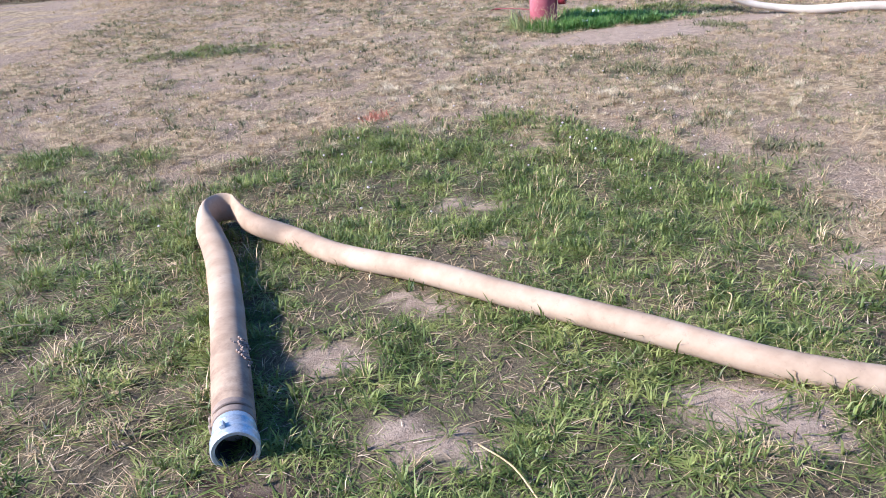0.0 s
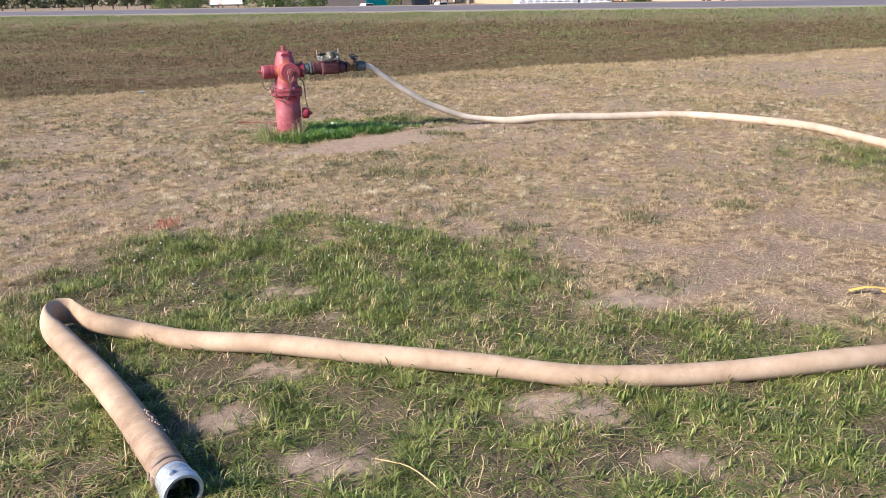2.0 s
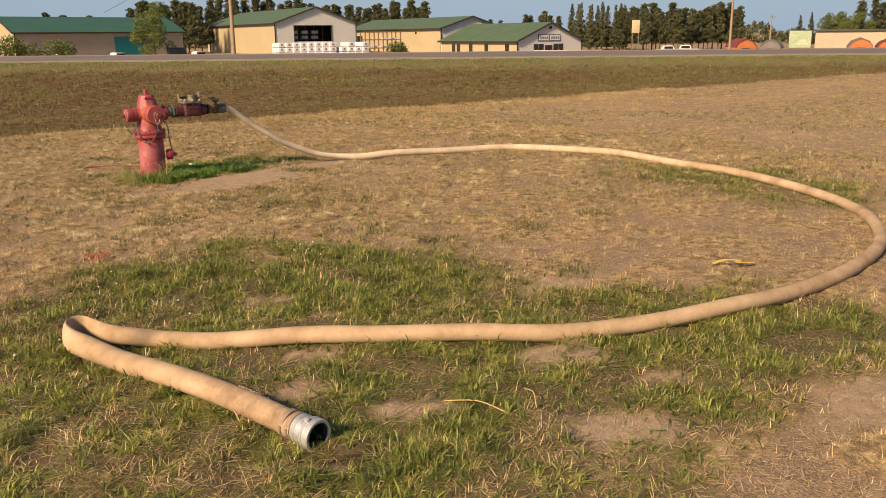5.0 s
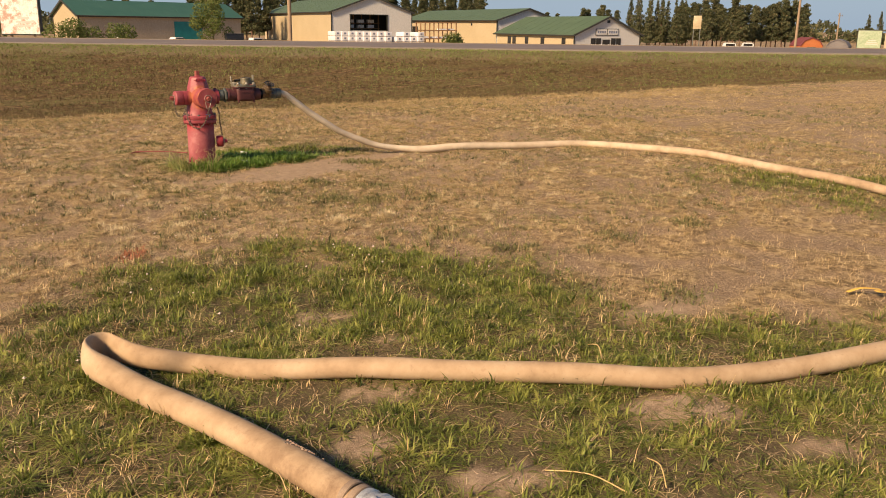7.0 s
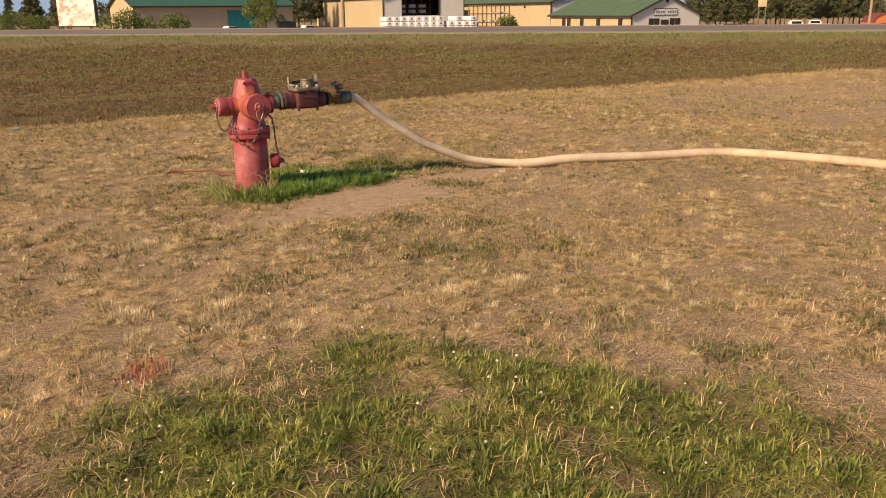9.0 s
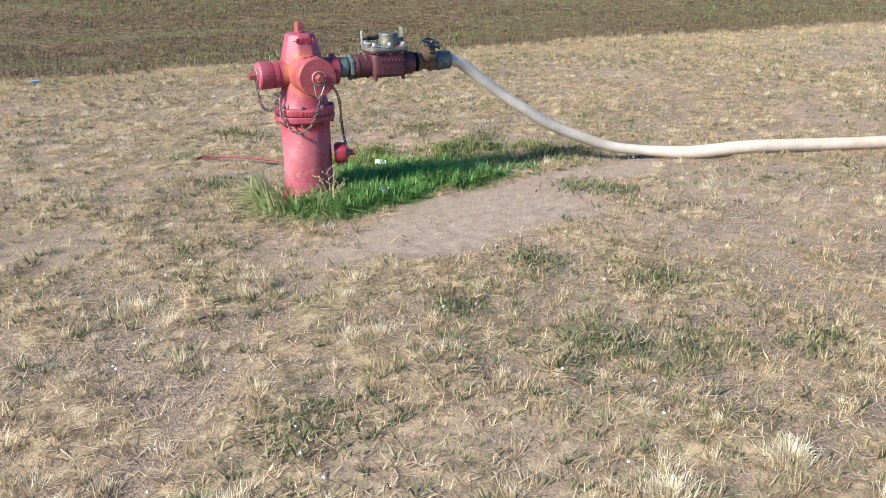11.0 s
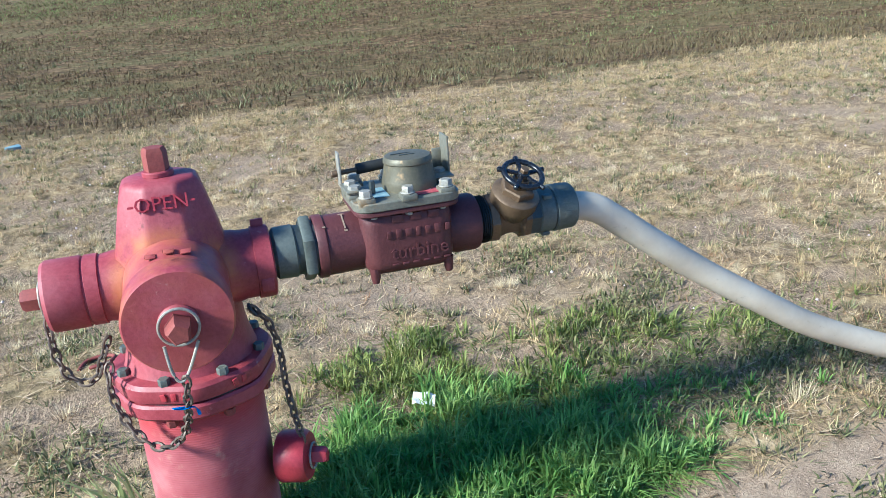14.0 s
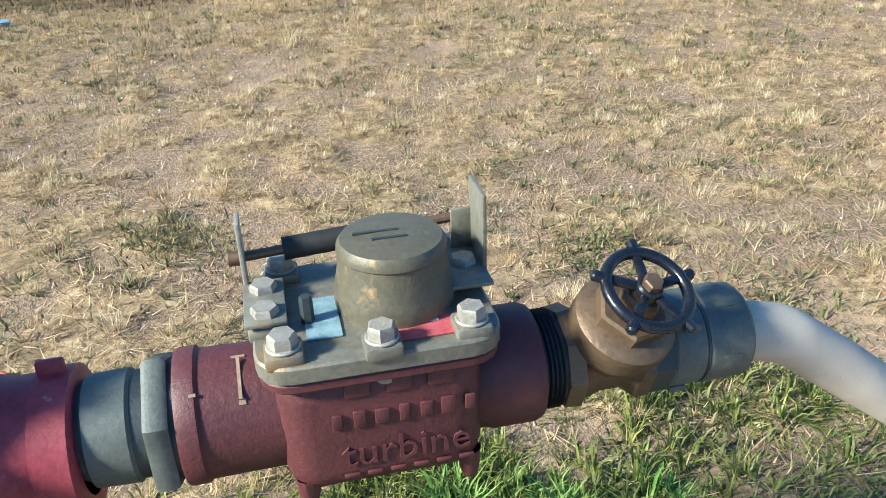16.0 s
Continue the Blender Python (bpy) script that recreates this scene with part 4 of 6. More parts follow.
def make_clods():
    x, y = scatter(3000, -1.5, 3.5, 0.3, 8.0, lambda x, y: step(bare_amount(x, y), 0.5, 0.95))
    z = height(x, y)
    bm = bmesh.new()
    for i in range(len(x)):
        r = RNG.uniform(0.001, 0.0034) * (1.6 if RNG.random() < 0.06 else 1)
        vs = [bm.verts.new((x[i] + r * a * RNG.uniform(0.7, 1.3), y[i] + r * b * RNG.uniform(0.7, 1.3), z[i] + r * c * RNG.uniform(0.5, 0.9)))
              for a, b, c in ((1, 0, 0), (0, 1, 0), (-1, 0, 0), (0, -1, 0), (0, 0, 1), (0, 0, -1))]
        for a, b, c in ((0, 1, 4), (1, 2, 4), (2, 3, 4), (3, 0, 4), (1, 0, 5), (2, 1, 5), (3, 2, 5), (0, 3, 5)):
            bm.faces.new((vs[a], vs[b], vs[c]))
    me = bpy.data.meshes.new("clods")
    bm.to_mesh(me)
    bm.free()
    me.materials.append(M_PEBBLE)
    tagged(new("clods", me), "small dry clods and pebbles on bare earth", "clods", kind="stuff")


make_clods()


# ---- the hose ----
def make_hose():
    t = thing("fire_hose", (0, 0, 0), "long tan canvas fire hose lying kinked on the grass", "hose")
    seg1 = [(-0.546, 1.715), (-0.597, 1.93), (-0.662, 2.20), (-0.735, 2.49), (-0.83, 2.82)]
    seg2 = [(-0.581, 3.015), (-0.384, 2.813), (-0.072, 2.556), (0.243, 2.306), (0.569, 2.069), (0.914, 1.846), (1.341, 1.676), (1.846, 1.527), (2.311, 1.477), (2.988, 1.498), (3.756, 1.685),
            (4.342, 1.996), (4.843, 2.411), (5.22, 3.007), (5.544, 3.901), (5.72, 4.87), (5.74, 5.581), (5.62, 6.297), (5.2, 6.92), (4.54, 7.2), (3.835, 7.40), (3.45, 7.53)]
    R = 0.043
    pts, sizes = [], []
    for x, y in seg1:
        pts.append((x, y, gz(x, y) + 0.045))
        sizes.append((0.055, 0.045))
    fold = [((-0.910, 3.02, 0.056), 0.050, 0.052), ((-0.948, 3.12, 0.066), 0.034, 0.060), ((-0.952, 3.19, 0.074), 0.018, 0.064), ((-0.915, 3.240, 0.080), 0.013, 0.062), ((-0.862, 3.240, 0.078), 0.013, 0.060),
            ((-0.826, 3.19, 0.070), 0.018, 0.056), ((-0.775, 3.12, 0.058), 0.032, 0.048), ((-0.70, 3.06, 0.047), 0.042, 0.043)]
    for p, w, h in fold:
        pts.append(p)
        sizes.append((w, h))
    for x, y in seg2:
        pts.append((x, y, gz(x, y) + R * 0.92))
        sizes.append((R * 1.03, R * 0.96))
    for p in [(3.18, 7.64, 0.045), (2.95, 7.69, 0.085), (2.73, 7.72, 0.165), (2.52, 7.735, 0.258), (2.355, 7.74, 0.360), (2.2, 7.75, 0.460), (2.06, 7.75, 0.562), (1.985, 7.75, 0.618), (1.925, 7.75, 0.658), (1.865, 7.75, 0.672)]:
        pts.append(p)
        sizes.append((0.031, 0.031))
    k = 7
    path = smooth_path(pts, k)

    def size(i):
        a = min(i // k, len(sizes) - 1)
        b = min(a + 1, len(sizes) - 1)
        f = i / k - a
        n1 = 1 + 0.05 * (noise.noise((i * 0.13, 3.1, 0)) + 0.5 * noise.noise((i * 0.5, 7.7, 0)))
        n2 = 1 + 0.03 * noise.noise((i * 0.2, 9.2, 4))
        return (sizes[a][0] + (sizes[b][0] - sizes[a][0]) * f) * n1, (sizes[a][1] + (sizes[b][1] - sizes[a][1]) * f) * n2

    part("hose_jacket", sweep(path, size, 20), M_HOSE, t, "tan woven canvas jacket, dusty and creased", 60)
    # end fitting: clamp bands and an open aluminium coupling
    a, b = Vector(pts[1]), Vector(pts[0])
    d = (b - a).normalized()
    m = Matrix.Translation(b) @ d.to_track_quat("Z", "Y").to_matrix().to_4x4()
    for z in (-0.045, -0.012):
        part("clamp_band", lathe([(0.050, z - 0.012), (0.054, z - 0.010), (0.054, z + 0.010), (0.050, z + 0.012)], m, 32), M_CLAMP, t, "dusty crimped clamp band")
        part("clamp_bolt", drum(0.007, -0.012, 0.016, m @ Matrix.Translation((-0.055, 0, z)) @ Matrix.Rotation(radians(90), 4, "X"), 10, 0.002), M_CLAMP, t)
    prof = [(0.046, 0.0), (0.053, 0.004), (0.055, 0.022), (0.051, 0.026), (0.051, 0.048), (0.057, 0.052), (0.060, 0.058), (0.060, 0.066), (0.057, 0.069), (0.057, 0.073), (0.060, 0.076), (0.060, 0.094), (0.057, 0.098), (0.0485, 0.098), (0.0475, 0.092), (0.0475, 0.080)]
    part("hose_coupling", lathe(prof, m, 40), M_ALU, t, "scuffed aluminium open coupling end")
    part("coupling_bore", lathe([(0.0475, 0.090), (0.046, 0.085), (0.044, 0.03), (0.040, -0.02), (0.0, -0.03)], m, 32), M_RUBBER, t, "black lining inside the coupling")
    part("coupling_gasket", torus(0.046, 0.0035, m @ Matrix.Translation((0, 0, 0.075)), 32, 8), M_RUBBER, t, "black rubber ring inside the coupling")
    for k in range(2):
        part("coupling_lug", box((0.014, 0.018, 0.02), (0, 0.062, 0.064), m @ Matrix.Rotation(radians(180 * k + 20), 4, "Z"), 0.003), M_ALU, t)
    # mud spatters on the jacket
    mud = bmesh.new()
    for i in range(70):
        f = RNG.choice([0.2, 0.42]) + RNG.normal(0, 0.05)
        p = Vector(pts[1]) * (1 - f) + Vector(pts[2]) * f
        ang = RNG.normal(0.75, 0.25)
        p = p + Vector((math.cos(ang) * 0.055, 0.02, math.sin(ang) * 0.046))
        r = RNG.uniform(0.002, 0.0055)
        bmesh.ops.create_icosphere(mud, subdivisions=1, radius=r, matrix=Matrix.Translation(p))
    part("mud_spatter", mud, M_PEBBLE, t, "dried mud crumbs on the jacket")


make_hose()


# ---- the hydrant ----
HX, HY = 1.058, 7.77


def make_hydrant():
    t = thing("fire_hydrant", (HX, HY, gz(HX, HY)), "faded red cast-iron fire hydrant with chained caps", "hydrant")
    T = Matrix.Translation
    part("base_flange", lathe([(0, -0.05), (0.145, -0.05), (0.145, 0.018), (0.138, 0.024), (0.12, 0.026)], I4, 40), M_RUST, t, "rusty base flange in the grass")
    for k in range(8):
        a = radians(45 * k + 12)
        part("base_bolt", hexbolt(0.011, 0.016, T((0.13 * math.cos(a), 0.13 * math.sin(a), 0.024))), M_RUST, t)
    part("barrel", lathe([(0.118, 0.0), (0.118, 0.03), (0.124, 0.06), (0.124, 0.425), (0.118, 0.44)], I4, 64), M_BARREL, t, "ribbed barrel in chalky faded red paint")

    def lobed(a, k):
        return 1.0 + 0.018 * math.cos(8 * a)
    part("lower_flange", lathe([(0.11, 0.425), (0.148, 0.428), (0.153, 0.434), (0.153, 0.455), (0.149, 0.460), (0.10, 0.460)], I4, 64, None, lobed), M_RED, t)
    part("flange_gasket", lathe([(0.12, 0.459), (0.144, 0.459), (0.144, 0.466), (0.12, 0.466)], I4, 48), M_DARK, t, "dark gasket line")
    part("upper_flange", lathe([(0.11, 0.465), (0.150, 0.465), (0.153, 0.470), (0.153, 0.492), (0.147, 0.499), (0.09, 0.502)], I4, 64, None, lobed), M_RED, t)
    for k in range(8):
        a = radians(45 * k + 22.5)
        m = T((0.136 * math.cos(a), 0.136 * math.sin(a), 0))
        part("flange_bolt", hexbolt(0.011, 0.013, m @ T((0, 0, 0.499))), M_GREY, t)
        part("flange_nut", hexbolt(0.011, 0.014, m @ T((0, 0, 0.426)) @ Matrix.Rotation(math.pi, 4, "X")), M_RUST, t)

    # bonnet: eight-sided above, rounding into the body
    prof = [(0.128, 0.498), (0.124, 0.508), (0.118, 0.53), (0.112, 0.56), (0.109, 0.62), (0.107, 0.68), (0.099, 0.725), (0.090, 0.765), (0.079, 0.81), (0.070, 0.842), (0.066, 0.850), (0.058, 0.855), (0.0, 0.857)]

    def octagon(a, k):
        flat = 1 / max(abs(math.cos(((a - math.pi / 8) % (math.pi / 4)) - math.pi / 8)), 0.9)
        f = step(prof[k][1], 0.60, 0.74) if k < len(prof) else 1
        return 1 + float(f) * (flat - 1) * 0.75
    bm = lathe(prof, I4, 64, None, octagon)
    part("bonnet", bm, M_RED, t, "tapering eight-sided bonnet in faded red paint", 60)
    part("operating_collar", drum(0.028, 0.855, 0.866, I4, 24, 0.002), M_RED, t)
    part("operating_nut", lathe([(0.024, 0.862), (0.0235, 0.90), (0.019, 0.908), (0, 0.908)], Matrix.Rotation(radians(20), 4, "Z"), 5), M_RUST, t, "five-sided rusty operating nut")
    tilt = Matrix.Translation((0, -0.0762, 0.822)) @ Matrix.Rotation(radians(74), 4, "X")
    part("lettering", lettering("OPEN", 0.036, 0.0045, tilt), M_REDDEEP, t, "raised cast lettering", 20)
    for s in (-1, 1):
        arrow = bmesh.new()
        box((0.010, 0.004, 0.004), (s * 0.052, 0, 0), tilt, 0, arrow)
        part("arrow_mark", arrow, M_REDDEEP, t)

    # front pumper nozzle and its cap
    F = T((0, 0, 0.668)) @ Matrix.Rotation(radians(90), 4, "X")      # local z toward -y
    part("pumper_nozzle", lathe([(0.093, 0.05), (0.091, 0.13), (0.088, 0.16), (0.088, 0.185), (0.06, 0.185)], F, 48), M_RED, t)
    cap = part("pumper_cap", lathe([(0.07, 0.186), (0.089, 0.186), (0.0915, 0.190), (0.0915, 0.246), (0.088, 0.252), (0.03, 0.254), (0.0, 0.254)], F, 56), M_RED, t, "round pumper cap with faded red face")
    part("cap_boss", drum(0.034, 0.252, 0.262, F, 32, 0.003), M_RED, cap)
    part("cap_nut", lathe([(0.023, 0.258), (0.0215, 0.296), (0.017, 0.302), (0, 0.302)], F @ Matrix.Rotation(radians(30), 4, "Z"), 5), M_RUST, cap, "five-sided cap nut")
    part("cap_ring", torus(0.032, 0.0026, F @ T((0, 0, 0.270)), 32, 8), M_STEEL, cap, "steel wire ring round the cap nut")
    hook = [Vector((-0.028, -0.272, 0.640)), Vector((-0.024, -0.277, 0.60)), Vector((-0.016, -0.279, 0.578)), Vector((-0.004, -0.279, 0.580)), Vector((0.010, -0.277, 0.605)), Vector((0.026, -0.272, 0.640))]
    part("ring_hook", sweep(smooth_path(hook, 5), lambda k: (0.0028, 0.0028), 8), M_STEEL, cap)
    for dx in (-0.03, 0.0, 0.028):
        part("cap_lug", box((0.018, 0.022, 0.0025), (dx, -0.155, 0.668 + math.sqrt(0.091 ** 2 - dx ** 2) + 0.001), I4, 0.002), M_RED, cap)

    # side nozzles
    def side(s):
        return T((0, -0.01, 0.662)) @ Matrix.Rotation(radians(90 * s), 4, "Y")
    L = side(-1)
    part("hose_nozzle", lathe([(0.073, 0.05), (0.066, 0.11), (0.063, 0.125), (0.063, 0.16)], L, 40), M_RED, t, "side hose nozzle, orange-rusty where it meets the body")
    part("nozzle_band", lathe([(0.060, 0.130), (0.066, 0.132), (0.066, 0.155), (0.060, 0.157)], L, 40), M_RED, t)
    cap2 = part("hose_cap", lathe([(0.055, 0.160), (0.065, 0.160), (0.067, 0.164), (0.067, 0.222), (0.062, 0.229), (0, 0.231)], L, 40), M_RED, t, "side hose cap in faded red paint")
    part("cap_nut", lathe([(0.022, 0.228), (0.0205, 0.266), (0.016, 0.272), (0, 0.272)], L, 5), M_RUST, cap2, "rusty five-sided cap nut")
    part("cap_ring", torus(0.029, 0.0026, L @ T((0, 0, 0.237)), 28, 8), M_STEEL, cap2)
    Rr = side(1)
    part("outlet_nozzle", lathe([(0.075, 0.05), (0.070, 0.11), (0.067, 0.122), (0.067, 0.145)], Rr, 40), M_RED, t)
    part("nozzle_band", lathe([(0.062, 0.143), (0.0705, 0.145), (0.0705, 0.176), (0.066, 0.179), (0.050, 0.179)], Rr, 40), M_RED, t)
    for k in range(3):
        a = radians(50 + 120 * k)
        part("band_lug", box((0.026, 0.008, 0.024), (0.071 * math.cos(a), 0.071 * math.sin(a), 0.16), Rr, 0.002), M_RED, t)

    # raised maker's marks on the flange, plain bars
    for a0 in (-112, -62):
        for k in range(3):
            a = radians(a0 + 7 * k)
            m = Matrix.Rotation(a + math.pi / 2, 4, "Z") @ T((0, -0.153, 0.481))
            part("cast_mark", box((0.010, 0.004, 0.014), (0, 0, 0), m @ Matrix.Rotation(radians(-12 + 12 * k), 4, "Y"), 0.001), M_REDDEEP, t)

    # chains and the cap hanging from one
    part("chain", chain([(-0.004, -0.280, 0.574), (-0.010, -0.262, 0.52), (-0.018, -0.22, 0.47), (-0.03, -0.192, 0.43), (-0.055, -0.165, 0.395), (-0.085, -0.145, 0.388), (-0.115, -0.125, 0.41), (-0.138, -0.105, 0.45), (-0.148, -0.09, 0.50), (-0.14, -0.075, 0.545)]), M_CHAIN, t, "rusty steel chain")
    part("chain", chain([(-0.237, -0.012, 0.632), (-0.236, -0.03, 0.57), (-0.225, -0.035, 0.52), (-0.20, -0.04, 0.495), (-0.175, -0.045, 0.50), (-0.155, -0.05, 0.54), (-0.135, -0.055, 0.585)]), M_CHAIN, t, "rusty steel chain")
    part("chain", chain([(0.128, -0.07, 0.588), (0.150, -0.075, 0.56), (0.163, -0.078, 0.50), (0.165, -0.078, 0.43), (0.172, -0.078, 0.36), (0.182, -0.08, 0.295)]), M_CHAIN, t, "rusty steel chain")
    part("chain_eye", torus(0.012, 0.003, T((0.124, -0.072, 0.592)) @ Matrix.Rotation(radians(60), 4, "Y"), 16, 6), M_DARK, t)
    H = T((0.172, -0.06, 0.245)) @ Matrix.Rotation(radians(-24), 4, "Z") @ Matrix.Rotation(radians(88), 4, "Y")
    cap3 = part("hanging_cap", lathe([(0.040, -0.04), (0.050, -0.04), (0.054, -0.034), (0.054, 0.012), (0.048, 0.022), (0, 0.024)], H, 36), M_REDDEEP, t, "deep red hose cap hanging from its chain")
    part("cap_nut", lathe([(0.019, 0.02), (0.0175, 0.055), (0.013, 0.06), (0, 0.06)], H, 5), M_REDDEEP, cap3)
    part("cap_ring", torus(0.026, 0.0024, H @ T((0, 0, 0.03)), 24, 6), M_STEEL, cap3)
    part("cap_liner", lathe([(0.0, -0.03), (0.042, -0.032), (0.040, -0.041), (0.0, -0.039)], H, 24), M_DARK, cap3)
    tie = [Vector((-0.012, -0.262, 0.520)), Vector((-0.020, -0.27, 0.524)), Vector((-0.034, -0.275, 0.528)), Vector((-0.02, -0.272, 0.522)), Vector((0.0, -0.265, 0.518)), Vector((0.006, -0.262, 0.50))]
    part("zip_tie", sweep(smooth_path(tie, 4), lambda k: (0.003, 0.0012), 6), M_BLUE, t, "blue plastic tie on the chain")
    return t


make_hydrant()

PIPE = Matrix.Translation((0, 7.755, 0.672)) @ AX       # local z along +x, measured in world x


def make_meter():
    t = thing("water_meter", (0, 0, 0), "maroon cast-iron turbine water meter bolted between hydrant and valve", "water meter")
    part("inlet_adapter", lathe([(0.042, 1.232), (0.045, 1.240), (0.051, 1.244), (0.052, 1.280), (0.048, 1.284), (0.042, 1.284)], PIPE, 40), M_GREY, t, "grey-green swivel coupling")
    part("adapter_groove", drum(0.049, 1.281, 1.299, PIPE, 36, 0.001), M_DARK, t)
    part("hex_nut", lathe([(0.045, 1.295), (0.064, 1.295), (0.067, 1.299), (0.067, 1.312), (0.064, 1.316), (0.045, 1.316)], PIPE, 6), M_GREY, t, "large hexagonal nut")
    part("thread_gap", drum(0.054, 1.314, 1.324, PIPE, 36, 0.001), M_DARK, t)
    part("inlet_pipe", lathe([(0.045, 1.321), (0.061, 1.321), (0.063, 1.324), (0.063, 1.339), (0.060, 1.342), (0.059, 1.415)], PIPE, 44), M_MAROON, t, "scratched maroon inlet collar")
    body = bmesh.new()
    bmesh.ops.create_cube(body, size=1.0, matrix=Matrix.Translation((1.498, 7.755, 0.680)) @ Matrix.Diagonal((0.182, 0.150, 0.138, 1)))
    bmesh.ops.bevel(body, geom=list(body.edges), offset=0.030, segments=4, profile=0.5, affect="EDGES")
    part("meter_body", body, M_MAROON, t, "maroon cast body with raised lettering", 60)
    part("outlet_pipe", lathe([(0.055, 1.575), (0.057, 1.60), (0.059, 1.605), (0.059, 1.646), (0.056, 1.653), (0.045, 1.653)], PIPE, 44), M_MAROON, t)
    for x in (1.425, 1.575):
        for y in (7.695, 7.815):
            part("foot_peg", lathe([(0.011, 0.02), (0.010, 0.0), (0.007, -0.012), (0, -0.014)], Matrix.Translation((x, y, 0.610)), 10), M_MAROON, t)
    front = Matrix.Translation((1.515, 7.6795, 0.676)) @ Matrix.Rotation(radians(90), 4, "X")
    part("lettering", lettering("turbine", 0.040, 0.0016, front @ Matrix.Translation((0, -0.018, 0))), M_MAROON, t, "raised cast lettering", 20)
    # worn-down marks above and below the lettering, as bars
    for k in range(7):
        part("cast_mark", box((0.009 + 0.002 * (k % 3), 0.003, 0.015 + 0.003 * (k % 2)), (1.456 + 0.0195 * k, 7.6792, 0.697), I4, 0.001), M_MAROON, t)
    for k in range(3):
        part("cast_mark", box((0.022, 0.003, 0.014), (1.475 + 0.036 * k, 7.6795, 0.728), I4, 0.001), M_MAROON, t)
    for k in range(6):
        part("cast_mark", box((0.014, 0.003, 0.004), (1.464 + 0.021 * k, 7.6795, 0.635), I4, 0.001), M_MAROON, t)
    # scratches through the paint of the inlet collar
    for a, x, l, w in ((118, 1.378, 0.003, 0.040), (95, 1.378, 0.012, 0.003), (139, 1.379, 0.006, 0.004), (128, 1.338, 0.006, 0.003)):
        m = PIPE @ Matrix.Rotation(radians(a + 90), 4, "Z")
        part("paint_scratch", box((0.0012, w, l), (0.0598 if x > 1.35 else 0.0632, 0, x), m), M_CLAMP, t, "bare pale scratch in the paint")
    # the cover
    def plate(size, z0, z1, r, mat, name, label=""):
        bm = box((size[0], size[1], z1 - z0), (1.500, 7.755, (z0 + z1) / 2))
        up = [e for e in bm.edges if abs(e.verts[0].co.z - e.verts[1].co.z) > 1e-4]
        bmesh.ops.bevel(bm, geom=up, offset=r, segments=4, profile=0.5, affect="EDGES")
        flat = [e for e in bm.edges if abs(e.verts[0].co.z - e.verts[1].co.z) < 1e-5]
        bmesh.ops.bevel(bm, geom=flat, offset=0.002, segments=1, affect="EDGES")
        return part(name, bm, mat, t, label)
    plate((0.206, 0.166), 0.738, 0.748, 0.028, M_MAROON, "body_flange")
    plate((0.210, 0.170), 0.7485, 0.766, 0.030, M_BRONZE, "cover_plate", "weathered bronze cover plate")
    spots = [(1.420, 7.690), (1.500, 7.682), (1.578, 7.690), (1.408, 7.735), (1.408, 7.775), (1.592, 7.775), (1.425, 7.822), (1.495, 7.830), (1.580, 7.822)]
    for k, (x, y) in enumerate(spots):
        part("bolt_boss", box((0.032, 0.032, 0.014), (x, y, 0.768), I4, 0.004), M_BRONZE, t)
        b = part("cover_bolt", hexbolt(0.0125, 0.014, Matrix.Translation((x, y, 0.775)) @ Matrix.Rotation(radians(17 * k), 4, "Z")), M_STEEL, t, "dull steel hexagon bolt")
        part("washer", drum(0.0145, 0.7745, 0.7775, Matrix.Translation((x, y, 0)), 20, 0.001), M_STEEL, b)
    for x, y in ((1.432, 7.69), (1.50, 7.684), (1.568, 7.69)):
        part("bolt_end", drum(0.008, 0.731, 0.739, Matrix.Translation((x, y, 0)), 12, 0.001), M_STEEL, t)
    dome = part("register_dome", lathe([(0.054, 0.765), (0.0545, 0.780), (0.053, 0.785), (0.0475, 0.813), (0.047, 0.817)], Matrix.Translation((1.523, 7.755, 0)), 40), M_DOME, t, "brown bronze register housing")
    part("dome_lid", lathe([(0.0465, 0.8165), (0.0490, 0.819), (0.0485, 0.825), (0.045, 0.830), (0.030, 0.832), (0, 0.833)], Matrix.Translation((1.523, 7.755, 0)), 40), M_DOME, t, "hinged lid of the register")
    for a in (-80, -25, 100):
        m = Matrix.Translation((1.523, 7.755, 0)) @ Matrix.Rotation(radians(a), 4, "Z")
        if a == -80:
            part("dome_rib", box((0.006, 0.007, 0.066), (0.0492, 0, 0.793), m @ Matrix.Rotation(radians(-3), 4, "Y"), 0.0015), M_DOME, dome)
    part("lid_mark", box((0.040, 0.003, 0.0015), (1.510, 7.760, 0.833), I4), M_DARK, t)
    part("lid_mark", box((0.030, 0.003, 0.0015), (1.520, 7.746, 0.833), I4), M_DARK, t)
    part("lid_hinge", drum(0.004, -0.016, 0.016, Matrix.Translation((1.512, 7.801, 0.821)) @ AX, 10, 0.001), M_DOME, t)
    part("caution_label", box((0.086, 0.030, 0.0012), (1.535, 7.700, 0.7672), Matrix.Identity(4)), M_TAGRED, t, "faded red caution label")
    part("label_print", box((0.036, 0.004, 0.0006), (1.535, 7.708, 0.7682), I4), M_INK, t)
    part("number_tag", box((0.030, 0.066, 0.0012), (1.455, 7.738, 0.7672), Matrix.Identity(4)), M_TAGBLUE, t, "scuffed pale blue tag")
    part("tag_stud", hexbolt(0.006, 0.026, Matrix.Translation((1.443, 7.735, 0.767))), M_DARK, t)
    # side brackets and the rod behind the register
    lb = part("left_bracket", box((0.036, 0.075, 0.004), (1.408, 7.755, 0.780), I4, 0.001), M_BRONZE, t, "bent steel bracket")
    part("bracket_upright", box((0.004, 0.026, 0.070), (1.393, 7.800, 0.808), I4, 0.001), M_STEEL, lb)
